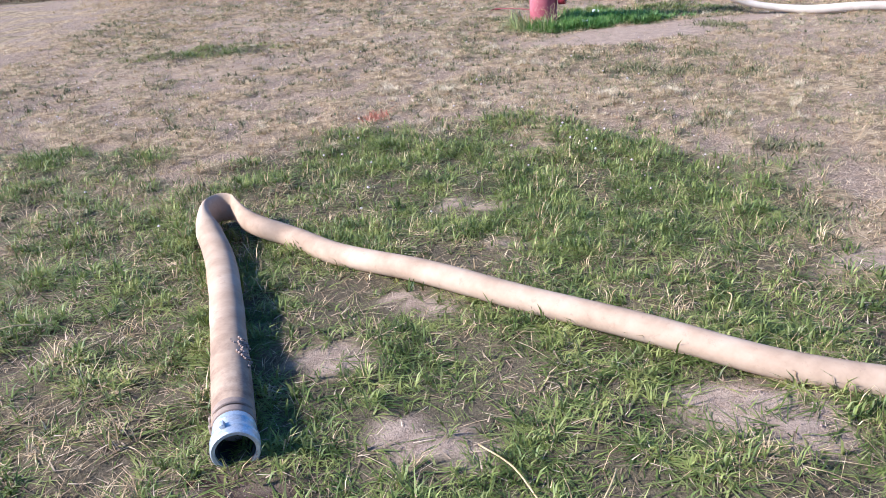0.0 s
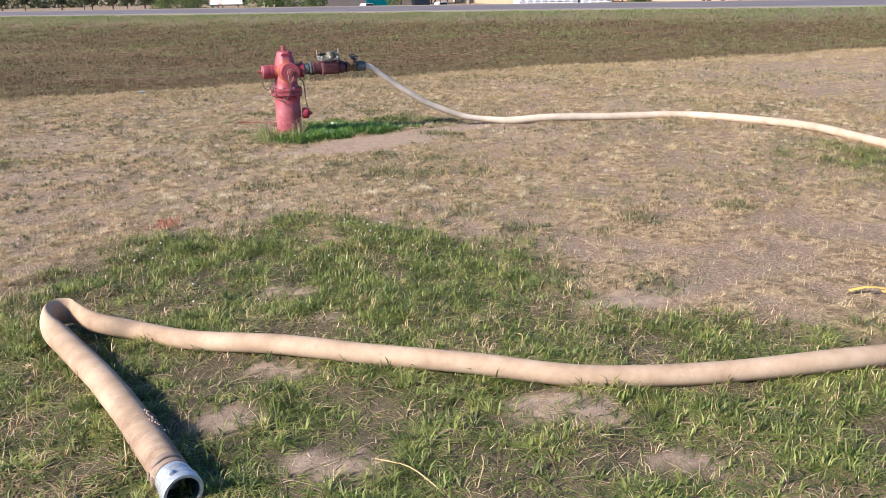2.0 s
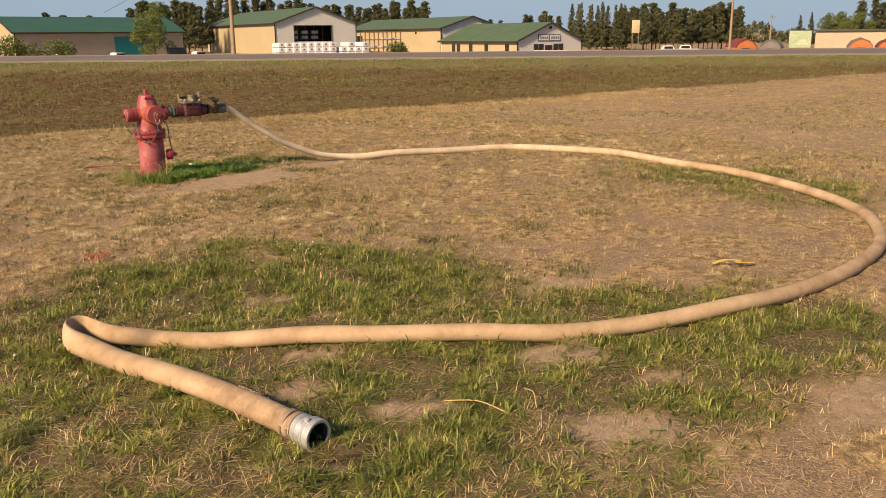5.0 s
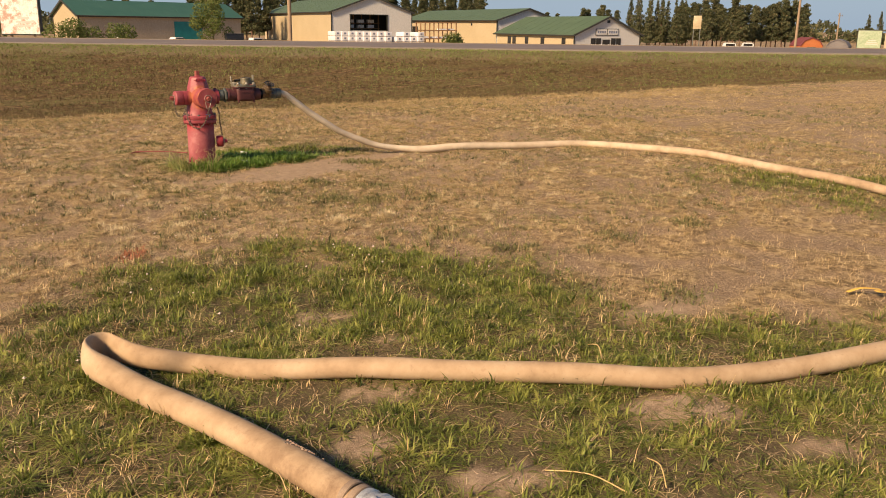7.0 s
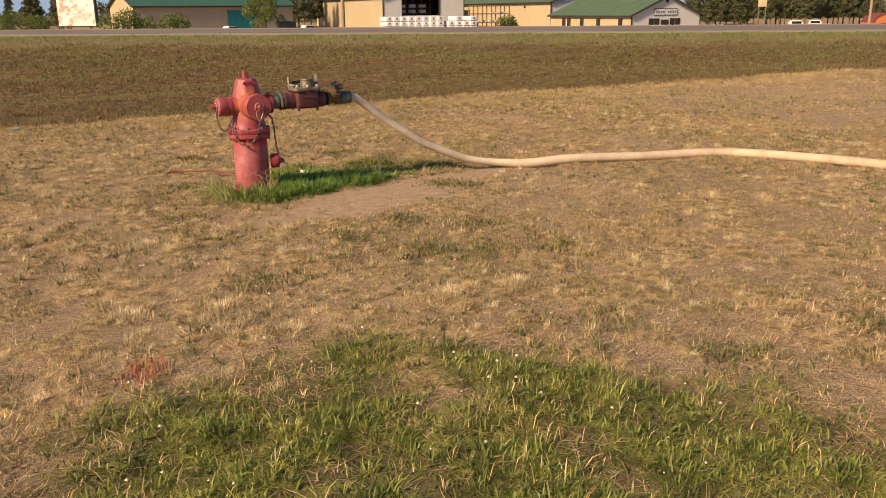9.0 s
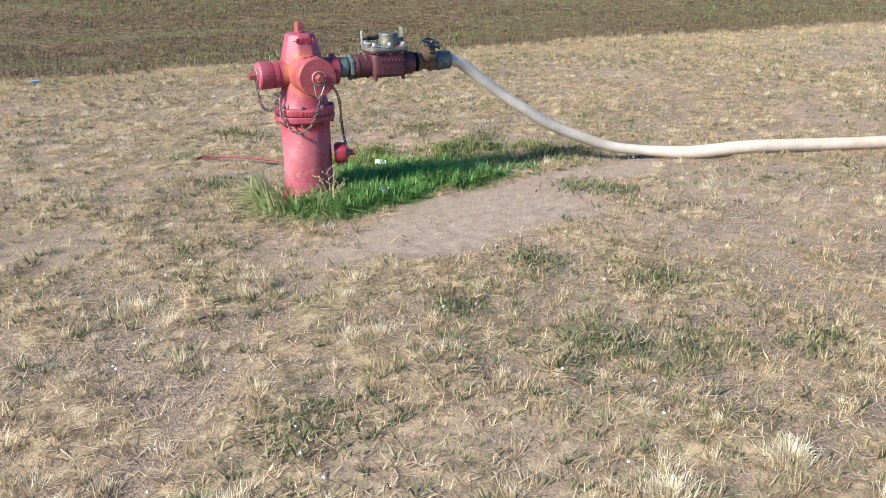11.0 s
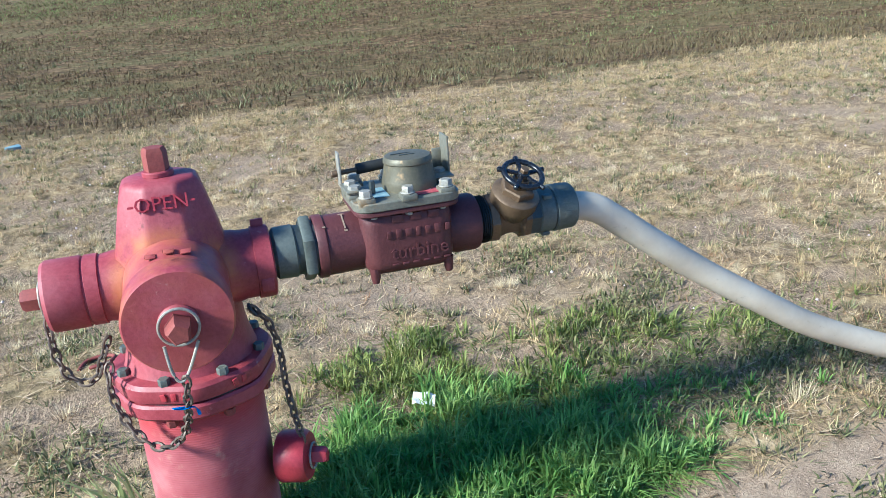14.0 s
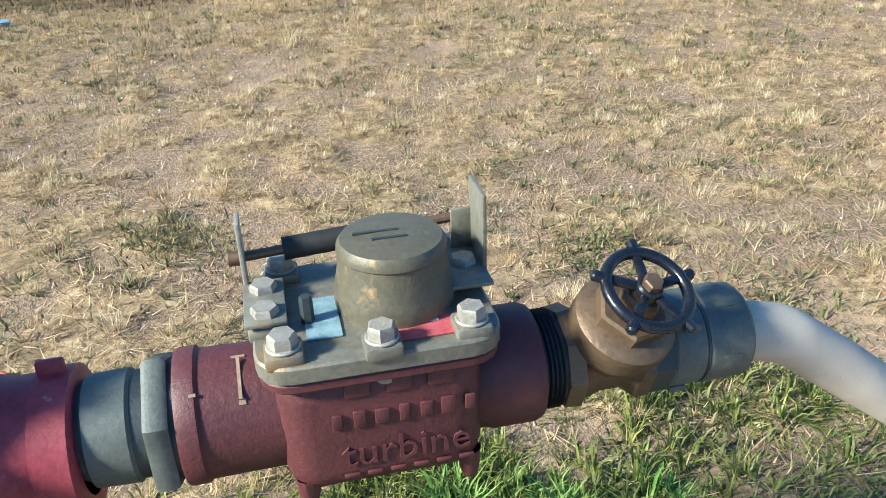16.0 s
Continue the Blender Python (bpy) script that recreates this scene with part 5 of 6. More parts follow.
    rb = part("right_bracket", box((0.040, 0.075, 0.004), (1.590, 7.770, 0.780), I4, 0.001), M_BRONZE, t, "bent steel bracket")
    part("bracket_upright", box((0.004, 0.050, 0.078), (1.609, 7.785, 0.815), I4, 0.001), M_BRONZE, rb)
    part("bracket_stub", box((0.020, 0.004, 0.045), (1.598, 7.806, 0.800), I4, 0.001), M_BRONZE, rb)
    part("rod", sweep([Vector((1.386, 7.812, 0.797)), Vector((1.612, 7.812, 0.813))], lambda k: (0.0048, 0.0048), 10), M_BRASS, t)
    part("rod_sleeve", sweep([Vector((1.430, 7.812, 0.8006)), Vector((1.500, 7.812, 0.8053))], lambda k: (0.011, 0.011), 14), M_RUBBER, t, "black rubber sleeve")
    part("rod_head", drum(0.007, -0.008, 0.006, Matrix.Translation((1.386, 7.812, 0.797)) @ AX, 12, 0.002), M_BRASS, t)


make_meter()


def make_valve():
    t = thing("gate_valve", (0, 0, 0), "small brass gate valve with a black handwheel on the meter", "valve")
    for k in range(5):
        part("thread", lathe([(0.042, 1.653 + 0.0045 * k), (0.050, 1.655 + 0.0045 * k), (0.042, 1.657 + 0.0045 * k)], PIPE, 30), M_RUBBER, t)
    part("nipple", drum(0.045, 1.650, 1.685, PIPE, 30, 0.001), M_DARK, t, "black threaded nipple")
    part("valve_body", lathe([(0.03, 1.676), (0.051, 1.678), (0.053, 1.694), (0.046, 1.700), (0.041, 1.716), (0.041, 1.738), (0.046, 1.746), (0.053, 1.750), (0.053, 1.764), (0.03, 1.766)], PIPE, 8), M_BRASS, t, "dirty brass octagonal body")
    S = Matrix.Translation((1.727, 7.752, 0.672)) @ Matrix.Rotation(radians(10), 4, "Y") @ Matrix.Rotation(radians(27), 4, "X")
    part("bonnet", lathe([(0.03, 0.0), (0.046, 0.03), (0.050, 0.040), (0.050, 0.062), (0.046, 0.066), (0.03, 0.070)], S, 36), M_BRASS, t)
    part("bonnet_hex", lathe([(0.02, 0.064), (0.036, 0.064), (0.037, 0.068), (0.037, 0.080), (0.034, 0.083), (0.0, 0.084)], S @ Matrix.Rotation(0.3, 4, "Z"), 6), M_BRASS, t)
    part("packing_nut", lathe([(0.0, 0.08), (0.020, 0.082), (0.020, 0.100), (0.016, 0.104), (0, 0.104)], S, 6), M_BRASS, t)
    part("stem", drum(0.007, 0.1, 0.118, S, 14, 0.001), M_BRASS, t)
    W = S @ Matrix.Translation((0, 0, 0.112))
    wheel = part("handwheel", torus(0.040, 0.0058, W, 48, 12), M_BLACK, t, "glossy black five-spoked handwheel")
    for k in range(5):
        m = W @ Matrix.Rotation(radians(72 * k + 20), 4, "Z")
        part("spoke", box((0.030, 0.009, 0.006), (0.024, 0, 0), m, 0.002), M_BLACK, wheel)
        part("rim_knob", drum(0.0055, -0.005, 0.009, m @ Matrix.Translation((0.045, 0, 0)) @ AX, 10, 0.002), M_BLACK, wheel)
    part("wheel_hub", drum(0.0125, -0.006, 0.007, W, 20, 0.002), M_BLACK, wheel)
    part("hub_nut", hexbolt(0.0095, 0.009, W @ Matrix.Translation((0, 0, 0.006))), M_BRASS, wheel, "brass nut on the wheel hub")


make_valve()


def make_hose_fitting():
    t = thing("hose_fitting", (0, 0, 0), "grey-green hose coupling that joins hose and valve", "coupling")
    part("dark_collar", lathe([(0.03, 1.758), (0.050, 1.760), (0.051, 1.764), (0.051, 1.786), (0.045, 1.790)], PIPE, 8), M_DARK, t)
    part("swivel_ring", lathe([(0.04, 1.784), (0.046, 1.785), (0.049, 1.789), (0.0485, 1.819), (0.046, 1.822), (0.042, 1.822)], PIPE, 40), M_GREY, t)
    part("ferrule", lathe([(0.042, 1.822), (0.048, 1.823), (0.050, 1.826), (0.0485, 1.868), (0.045, 1.872), (0.026, 1.872)], PIPE, 40), M_GREY, t, "dull grey ferrule clamped on the hose")
    part("ferrule_seam", torus(0.0475, 0.0016, PIPE @ Matrix.Translation((0, 0, 1.822)), 40, 6), M_DARK, t)
    for k in range(3):
        a = radians(100 + 120 * k)
        part("lug", box((0.008, 0.022, 0.018), (0.049 * math.cos(a), 0.049 * math.sin(a), 1.803), PIPE, 0.002), M_GREY, t)
    # scuffed flats pressed into the ferrule
    for k in range(4):
        a = radians(70 + 38 * k)
        part("ferrule_dent", box((0.0012, 0.016, 0.020), (0.0488, 0, 1.846), PIPE @ Matrix.Rotation(a + math.pi / 2, 4, "Z"), 0.0004), M_GREY, t)


make_hose_fitting()


# ---- small things on the lawn ----
def make_litter():
    for px, py, lift, turn in ((1.40, 7.58, 0.055, 30), (1.61, 8.14, 0.045, -20)):
        bm = bmesh.new()
        bmesh.ops.create_grid(bm, x_segments=6, y_segments=5, size=0.5, matrix=Matrix.Diagonal((0.062, 0.036, 1, 1)))
        for v in bm.verts:
            v.co.z = 0.018 * noise.noise(v.co * 45 + Vector((turn, 0, 0)))
        bmesh.ops.solidify(bm, geom=list(bm.faces), thickness=0.0008)
        p = tagged(new("paper_scrap", finish(bm, "paper_scrap", M_PAPER)), "crumpled white paper scrap caught in green grass", "litter", "paper scraps")
        p.matrix_world = pose(px, py, gz(px, py) + lift, 22, 8, turn)
    ring = [(0.66, 8.80, 0.02), (0.68, 8.85, 0.025), (0.73, 8.86, 0.03), (0.77, 8.83, 0.035), (0.75, 8.79, 0.035), (0.70, 8.775, 0.035), (0.78, 8.76, 0.04), (0.92, 8.62, 0.05), (1.12, 8.42, 0.045)]
    pts = [Vector(q) for q in ring]
    rod = tagged(new("iron_rod", finish(sweep(smooth_path(pts, 6), lambda k: (0.006, 0.006), 10), "iron_rod", M_RUST)), "rusty red looped iron rod lying on dry grass", "rod")
    bm = box((0.11, 0.07, 0.02), (0, 0, 0.012), I4, 0.006)
    for v in bm.verts:
        v.co.z += 0.012 * noise.noise(v.co * 40)
    q = tagged(new("plastic_scrap", finish(bm, "plastic_scrap", M_TAGBLUE)), "pale blue crumpled plastic scrap on dry grass", "litter")
    q.matrix_world = pose(-0.15, 12.86, gz(-0.15, 12.86) + 0.01, 0, 0, 20)
    strip_pts = [Vector((2.50, 2.10, 0.035)), Vector((2.58, 2.07, 0.05)), Vector((2.66, 2.02, 0.042)), Vector((2.60, 2.0, 0.046)), Vector((2.72, 1.96, 0.03))]
    tagged(new("plastic_strip", finish(sweep(smooth_path(strip_pts, 5), lambda k: (0.012, 0.0025), 8), "plastic_strip", M_YELLOW)), "bent yellow plastic strip on dry grass", "litter")
    for (x, y, a, n) in ((1.15, 6.92, 10, 0.10), (0.18, 1.42, 120, 0.25), (0.28, 1.36, 60, 0.16), (-1.5, 2.3, 20, 0.2), (0.85, 2.2, 70, 0.12)):
        d = Vector((math.cos(radians(a)), math.sin(radians(a)), 0))
        q = Vector((x, y, gz(x, y) + 0.01))
        tw = smooth_path([q, q + d * n * 0.5 + Vector((0.01, 0, 0.025)), q + d * n + Vector((0, 0.01, 0.004))], 4)
        tagged(new("twig", finish(sweep(tw, lambda k: (0.0022, 0.0022), 6), "twig", M_WOOD)), "thin dry straw stalk lying on the ground", "twig", "stalks on the lawn")


make_litter()


def make_dead_weed():
    x, y = 1.10, 7.575
    t = thing("dead_weed", (x, y, gz(x, y)), "pale dead branching weed before the hydrant's foot", "weed")
    rng = random.Random(5)
    for k in range(7):
        lean, h = Vector((rng.uniform(-0.07, 0.10), rng.uniform(-0.05, 0.03), 0)), rng.uniform(0.09, 0.23)
        elbow, tip = lean * 0.4 + Vector((0.006, 0, h * 0.5)), lean + Vector((0, 0, h))
        stem = part("stem", sweep(smooth_path([Vector((0, 0, -0.004)), elbow, tip], 4), lambda i: (0.0021 - 0.00018 * i,) * 2, 6), M_WOOD, t)
        for j in range(4):
            q = elbow.lerp(tip, 0.2 + 0.22 * j)
            e = q + Vector((rng.uniform(-0.035, 0.035), rng.uniform(-0.02, 0.02), rng.uniform(0.008, 0.03)))
            part("twiglet", sweep([q, e], lambda i: (0.0011,) * 2, 5), M_WOOD, stem)
            part("seed_head", lathe([(0, -0.004), (0.0026, -0.001), (0.0022, 0.003), (0, 0.006)], Matrix.Translation(e), 6), M_WOOD, stem)


make_dead_weed()


# ---- across the road ----
EYE_AT = Vector((-1.9, -0.75, 0.0))


def bearing(az, r, z=None):
    """A place r metres from where the camera turns, at a bearing from +y toward +x."""
    x, y = EYE_AT.x + r * math.sin(radians(az)), EYE_AT.y + r * math.cos(radians(az))
    return Vector((x, y, gz(x, y) if z is None else z))


def gable_building(at, turn, w, length, eave, ridge, front, sidemat, roof, label, bay=None, doors=(), sign=None, vents=0, side_windows=()):
    """A hall with its gable on local -y, its front left corner at the given place. turn: the bearing of its ridge."""
    t = thing("building", at, label, "building", "halls across the road", "", -turn)
    bm = bmesh.new()
    prof = [(0, 0), (w, 0), (w, eave), (w / 2, ridge), (0, eave)]
    if bay:
        x0, x1, z0, z1 = bay
        pieces = [[(0, 0), (x0, 0), (x0, eave), (0, eave)], [(x1, 0), (w, 0), (w, eave), (x1, eave)], [(x0, 0), (x1, 0), (x1, z0), (x0, z0)], [(x0, z1), (x1, z1), (x1, eave), (x0, eave)], [(0, eave), (w, eave), (w / 2, ridge)]]
    else:
        pieces = [prof]
    for pc in pieces:
        lo = [bm.verts.new((x, 0, z)) for x, z in pc]
        hi = [bm.verts.new((x, 0.25, z)) for x, z in pc]
        bm.faces.new(lo)
        bm.faces.new(hi[::-1])
        for i in range(len(pc)):
            bm.faces.new((lo[i - 1], lo[i], hi[i], hi[i - 1]))
    part("gable_wall", bm, front, t)
    bm = bmesh.new()
    lo = [bm.verts.new((x, length - 0.25, z)) for x, z in prof]
    hi = [bm.verts.new((x, length, z)) for x, z in prof]
    bm.faces.new(lo)
    bm.faces.new(hi[::-1])
    for i in range(5):
        bm.faces.new((lo[i - 1], lo[i], hi[i], hi[i - 1]))
    part("gable_wall", bm, front, t)
    part("side_wall", box((0.25, length - 0.5, eave), (0.125, length / 2, eave / 2)), sidemat, t)
    part("side_wall", box((0.25, length - 0.5, eave), (w - 0.125, length / 2, eave / 2)), sidemat, t)
    slope = math.hypot(w / 2 + 0.6, (ridge - eave) * (w / 2 + 0.6) / (w / 2))
    ang = math.atan2(ridge - eave, w / 2)
    for s in (-1, 1):
        m = Matrix.Translation((w / 2, length / 2, ridge + 0.12)) @ Matrix.Rotation(s * ang, 4, "Y")
        p = part("roof", box((slope, length + 1.0, 0.16), (s * slope / 2, 0, 0), m), roof, t)
        for y in np.arange(-length / 2, length / 2, 3.0):
            part("roof_seam", box((slope, 0.10, 0.02), (s * slope / 2, float(y), 0.088), m), roof, p)
        part("fascia", box((slope, 0.12, 0.34), (s * slope / 2, -length / 2 - 0.56, -0.06), m), M_TRIM, t)
        part("gutter", box((0.14, length + 1.0, 0.26), (s * (slope + 0.08), 0, -0.03), m), M_TRIM, t)
    for x in (0.0, w):
        part("corner_trim", box((0.22, 0.22, eave), (x, -0.02, eave / 2)), M_TRIM, t)
    if bay:
        part("bay_floor", box((x1 - x0 + 4, 6.0, 0.2), ((x0 + x1) / 2, 3.4, 0.1)), M_SHOULDER, t)
        # added near-black sheet: paints the bay's inner shade, no real partition
        part("bay_shade_sheet", box((w - 1.0, 0.2, eave), (w / 2, 9.0, eave / 2)), M_CARDARK, t, "near-black sheet standing in for the shade inside the storage bay")
        for k in range(5):
            rack = part("rack_upright", box((0.18, 0.18, eave - 0.5), (x0 + 0.4 + k * (x1 - x0 - 0.8) / 4, 4.5, (eave - 0.5) / 2)), M_RACK, t)
        for z in (1.8, 3.4, 4.6):
            part("rack_shelf", box((x1 - x0 - 0.6, 1.2, 0.15), ((x0 + x1) / 2, 4.5, z)), M_RACK, t)
            for k in range(3):
                part("stored_bundle", box((1.6, 1.0, 0.7), (x0 + 1.6 + 2.6 * k, 4.3, z + 0.45), I4, 0.03), M_WRAP if (k + int(z)) % 2 else M_BOARD, t)
        part("bay_frame", box((0.15, 0.3, z1 - z0), (x0, 0.0, (z0 + z1) / 2)), M_TRIM, t)
        part("bay_frame", box((0.15, 0.3, z1 - z0), (x1, 0.0, (z0 + z1) / 2)), M_TRIM, t)
        part("bay_frame", box((x1 - x0 + 0.3, 0.3, 0.15), ((x0 + x1) / 2, 0.0, z1)), M_TRIM, t)
    for x, z, dw, dh in doors:
        win = part("window", box((dw + 0.2, 0.1, dh + 0.2), (x, -0.03, z)), M_TRIM, t)
        part("pane", box((dw, 0.06, dh), (x, -0.07, z)), M_GLASS, win)
    for y, z, dw, dh in side_windows:
        win = part("window", box((0.1, dw + 0.2, dh + 0.2), (-0.03, y, z)), M_TRIM, t)
        part("pane", box((0.06, dw, dh), (-0.07, y, z)), M_GLASS, win)
    if sign:
        x, z, sw, sh = sign
        s = part("sign_board", box((sw, 0.12, sh), (x, -0.06, z)), M_TRIM, t)
        for k in range(2):
            part("sign_panel", box((sw / 2 - 0.2, 0.05, sh - 0.25), (x + (k - 0.5) * sw / 2, -0.14, z)), M_WHITE, s)
            for j in range(4):
                part("sign_bar", box((sw / 14, 0.03, sh * 0.35), (x + (k - 0.5) * sw / 2 + (j - 1.5) * sw / 10, -0.175, z)), M_MARK, s)
    return t


def make_buildings():
    c = bearing(26.97, 200, LOT)
    gable_building(c, 7, 20.4, 55.8, 7.1, 10.6, M_WHITE, M_CREAM, M_ROOF, "tall cream lumber shed with green roof and open bay", bay=(4.6, 14.0, 2.9, 6.5))
    c = bearing(37.94, 200, LOT)
    gable_building(c, 7, 17.2, 52.0, 5.6, 8.2, M_WHITE, M_CREAM, M_ROOF, "cream metal hall with green roof behind the racks", side_windows=((44, 2.2, 3.2, 3.4), (12, 4.6, 0.5, 0.4)))
    c = bearing(43.05, 170, LOT)
    gable_building(c, 7, 16.4, 29.5, 2.75, 6.2, M_WHITE, M_CREAM, M_ROOF, "low cream store with green roof and signboard",
                   doors=[(x, 1.15, 0.95, 1.7) for x in (4.6, 5.9, 9.6, 10.9)] + [(7.8, 1.0, 1.6, 1.5), (8.2, 5.3, 0.5, 0.35)], sign=(7.9, 3.3, 5.6, 1.3),
                   side_windows=[(y, 1.25, 1.1, 1.5) for y in (3.5, 11.0, 17.0, 22.0, 24.0)])
    # long hall with its broad wall to the road and a sunlit gable end
    c = bearing(11.45, 180, LOT)
    t = gable_building(Vector((c.x, c.y, LOT)), 84, 16.0, 34.0, 5.35, 8.2, M_CREAM, M_BEIGE, M_ROOFB, "long beige hall with blue-green roof beside a tree")
    t.matrix_world = Matrix.Translation(c) @ Matrix.Rotation(radians(6 - 90), 4, "Z") @ Matrix.Translation((-16.0, 0, 0))
    part("teal_door", box((0.14, 6.0, 4.4), (16.06, 22.0, 2.2)), M_TEAL, t, "teal rolling door")


make_buildings()


# ---- trees ----
def crown_mesh(name, mat, lobes, n, leaf, rng):
    """Many small leaf cards, clumped in lobes of (x, y, z, rx, rz)."""
    lobes = np.array(lobes)
    vol = lobes[:, 3] ** 2 * lobes[:, 4]
    pick = rng.choice(len(lobes), n, p=vol / vol.sum())
    d = rng.normal(size=(n, 3))
    d /= np.linalg.norm(d, axis=1)[:, None]
    r = rng.uniform(0.35, 1.05, n) ** 0.6
    c = lobes[pick, :3] + d * r[:, None] * np.stack([lobes[pick, 3], lobes[pick, 3], lobes[pick, 4]], 1)
    u = rng.normal(size=(n, 3))
    u /= np.linalg.norm(u, axis=1)[:, None]
    v = np.cross(u, rng.normal(size=(n, 3)))
    v /= np.linalg.norm(v, axis=1)[:, None]
    s = rng.uniform(0.5, 1.3, n)[:, None] * leaf
    co = np.stack([c - u * s, c + v * s * 0.8, c + u * s], 1).reshape(-1, 3)
    me = bpy.data.meshes.new(name)
    me.from_pydata(co.tolist(), [], (np.arange(n * 3).reshape(-1, 3)).tolist())
    me.materials.append(mat)
    return me


def make_tree(kind, h, seed):
    rng = np.random.default_rng(seed)
    if kind == "pine":
        t = thing("pine_tree", (0, 0, 0), "tall dark green pine with bare lower trunk", "tree", "pines behind the halls")
        lobes = []
        for z in np.arange(0.22, 1.0, 0.05):
            for _ in range(4):
                a, q = rng.uniform(0, 6.3), h * 0.19 * max(1.04 - z, 0.02) ** 0.75 * rng.uniform(0.15, 1.1)
                lobes.append((q * math.cos(a), q * math.sin(a), z * h, h * 0.065 * rng.uniform(0.6, 1.3), h * 0.042))
        n, leaf, mat, top = 3000, 0.34, M_NEEDLE, 0.95
    elif kind == "spruce":
        t = thing("spruce_tree", (0, 0, 0), "narrow dark spruce with drooping boughs", "tree", "pines behind the halls")
        lobes = []
        for z in np.arange(0.10, 1.0, 0.05):
            for _ in range(3):
                a, q = rng.uniform(0, 6.3), h * 0.15 * (1.0 - z) * rng.uniform(0.3, 1.1)
                lobes.append((q * math.cos(a), q * math.sin(a), z * h, h * (0.02 + 0.06 * (1 - z)), h * 0.035))
        n, leaf, mat, top = 2400, 0.30, M_NEEDLE, 0.98
    else:
        t = thing("leafy_tree", (0, 0, 0), "broad green leafy tree beside the hall", "tree", "leafy trees across the road")
        lobes = [(0, 0, h * 0.5, h * 0.2, h * 0.3)]
        for _ in range(16):
            a, z = rng.uniform(0, 6.3), rng.uniform(0.2, 0.9)
            q = h * 0.26 * math.sin(min(1, 1.25 - z) * 1.9)
            lobes.append((q * math.cos(a), q * math.sin(a), z * h, h * 0.11 * rng.uniform(0.7, 1.3), h * 0.10))
        n, leaf, mat, top = 5500, 0.25, M_LEAF, 0.8
    trunk = bmesh.new()
    r0 = h * 0.016
    sweep([Vector((0, 0, -0.3)), Vector((0.05, 0.02, h * 0.3)), Vector((-0.06, 0.05, h * 0.65)), Vector((0, 0, h * top))], lambda k: (r0 * (1, 0.8, 0.5, 0.12)[k],) * 2, 8, trunk)
    tr = part("trunk", trunk, M_BARK, t)
    for _ in range(9):
        z, a = h * rng.uniform(0.3, 0.85), rng.uniform(0, 6.3)
        q = h * 0.16 * (1.1 - z / h)
        b = bmesh.new()
        sweep([Vector((0, 0, z)), Vector((q * math.cos(a), q * math.sin(a), z + q * 0.35))], lambda k: (r0 * (0.3, 0.08)[k],) * 2, 5, b)
        part("limb", b, M_BARK, tr)
    cr = new("crown", crown_mesh("crown", mat, lobes, n, leaf * h / 12, rng))
    cr.parent = t
    return t


def make_trees():
    rng = np.random.default_rng(3)
    stock = {"pine": [make_tree("pine", 12, s) for s in (1, 2, 3)], "spruce": [make_tree("spruce", 12, s) for s in (4, 5)], "leafy": [make_tree("leafy", 9, s) for s in (6, 7)]}
    used = set()

    def put(kind, az, r, h):
        k = int(rng.integers(len(stock[kind])))
        src = stock[kind][k]
        s = h / (9 if kind == "leafy" else 12)
        p = bearing(az, r)
        m = Matrix.Translation(p) @ Matrix.Rotation(rng.uniform(0, 6.28), 4, "Z")
        if src.name in used:
            ob = copy_thing(src, m)
        else:
            ob = src
            used.add(src.name)
            ob.matrix_basis = m
        ob.scale = (s * rng.uniform(0.9, 1.15), s * rng.uniform(0.9, 1.15), s)

    # (bearing from, to, count, distance, lowest and highest crown top as elevation in degrees)
    rows = [("pine", 1, 8, 9, 215, 1.2, 1.9), ("pine", 13, 16, 3, 260, 1.35, 1.6), ("pine", 18.0, 23.0, 12, 230, 1.7, 2.5), ("pine", 22.5, 29, 11, 290, 2.0, 2.6), ("pine", 28, 37.2, 24, 290, 1.7, 2.25),
            ("pine", 41.0, 42.2, 2, 280, 0.8, 1.0), ("pine", 43.3, 46.0, 6, 240, 1.1, 1.6), ("spruce", 46.5, 50.2, 11, 215, 1.7, 2.1), ("pine", 49.5, 57.3, 26, 205, 1.25, 1.85), ("spruce", 60.4, 61.4, 2, 250, 0.9, 1.2),
            ("leafy", 61.8, 64.5, 5, 230, 0.9, 1.2), ("pine", 63.8, 72, 14, 240, 1.4, 1.9), ("pine", -22, 1, 18, 230, 1.3, 2.0), ("leafy", 72, 85, 8, 230, 1.0, 1.6)]
    for kind, a0, a1, n, r, e0, e1 in rows:
        for k in range(n):
            az = a0 + (a1 - a0) * (k + rng.uniform(0.1, 0.9)) / n
            rr = r * rng.uniform(0.97, 1.08)
            top = 1.4 + rr * math.tan(radians(rng.uniform(e0, e1)))
            p = bearing(az, rr)
            put(kind, az, rr, top - p.z)
    put("leafy", 19.4, 150, 9.8)


make_trees()


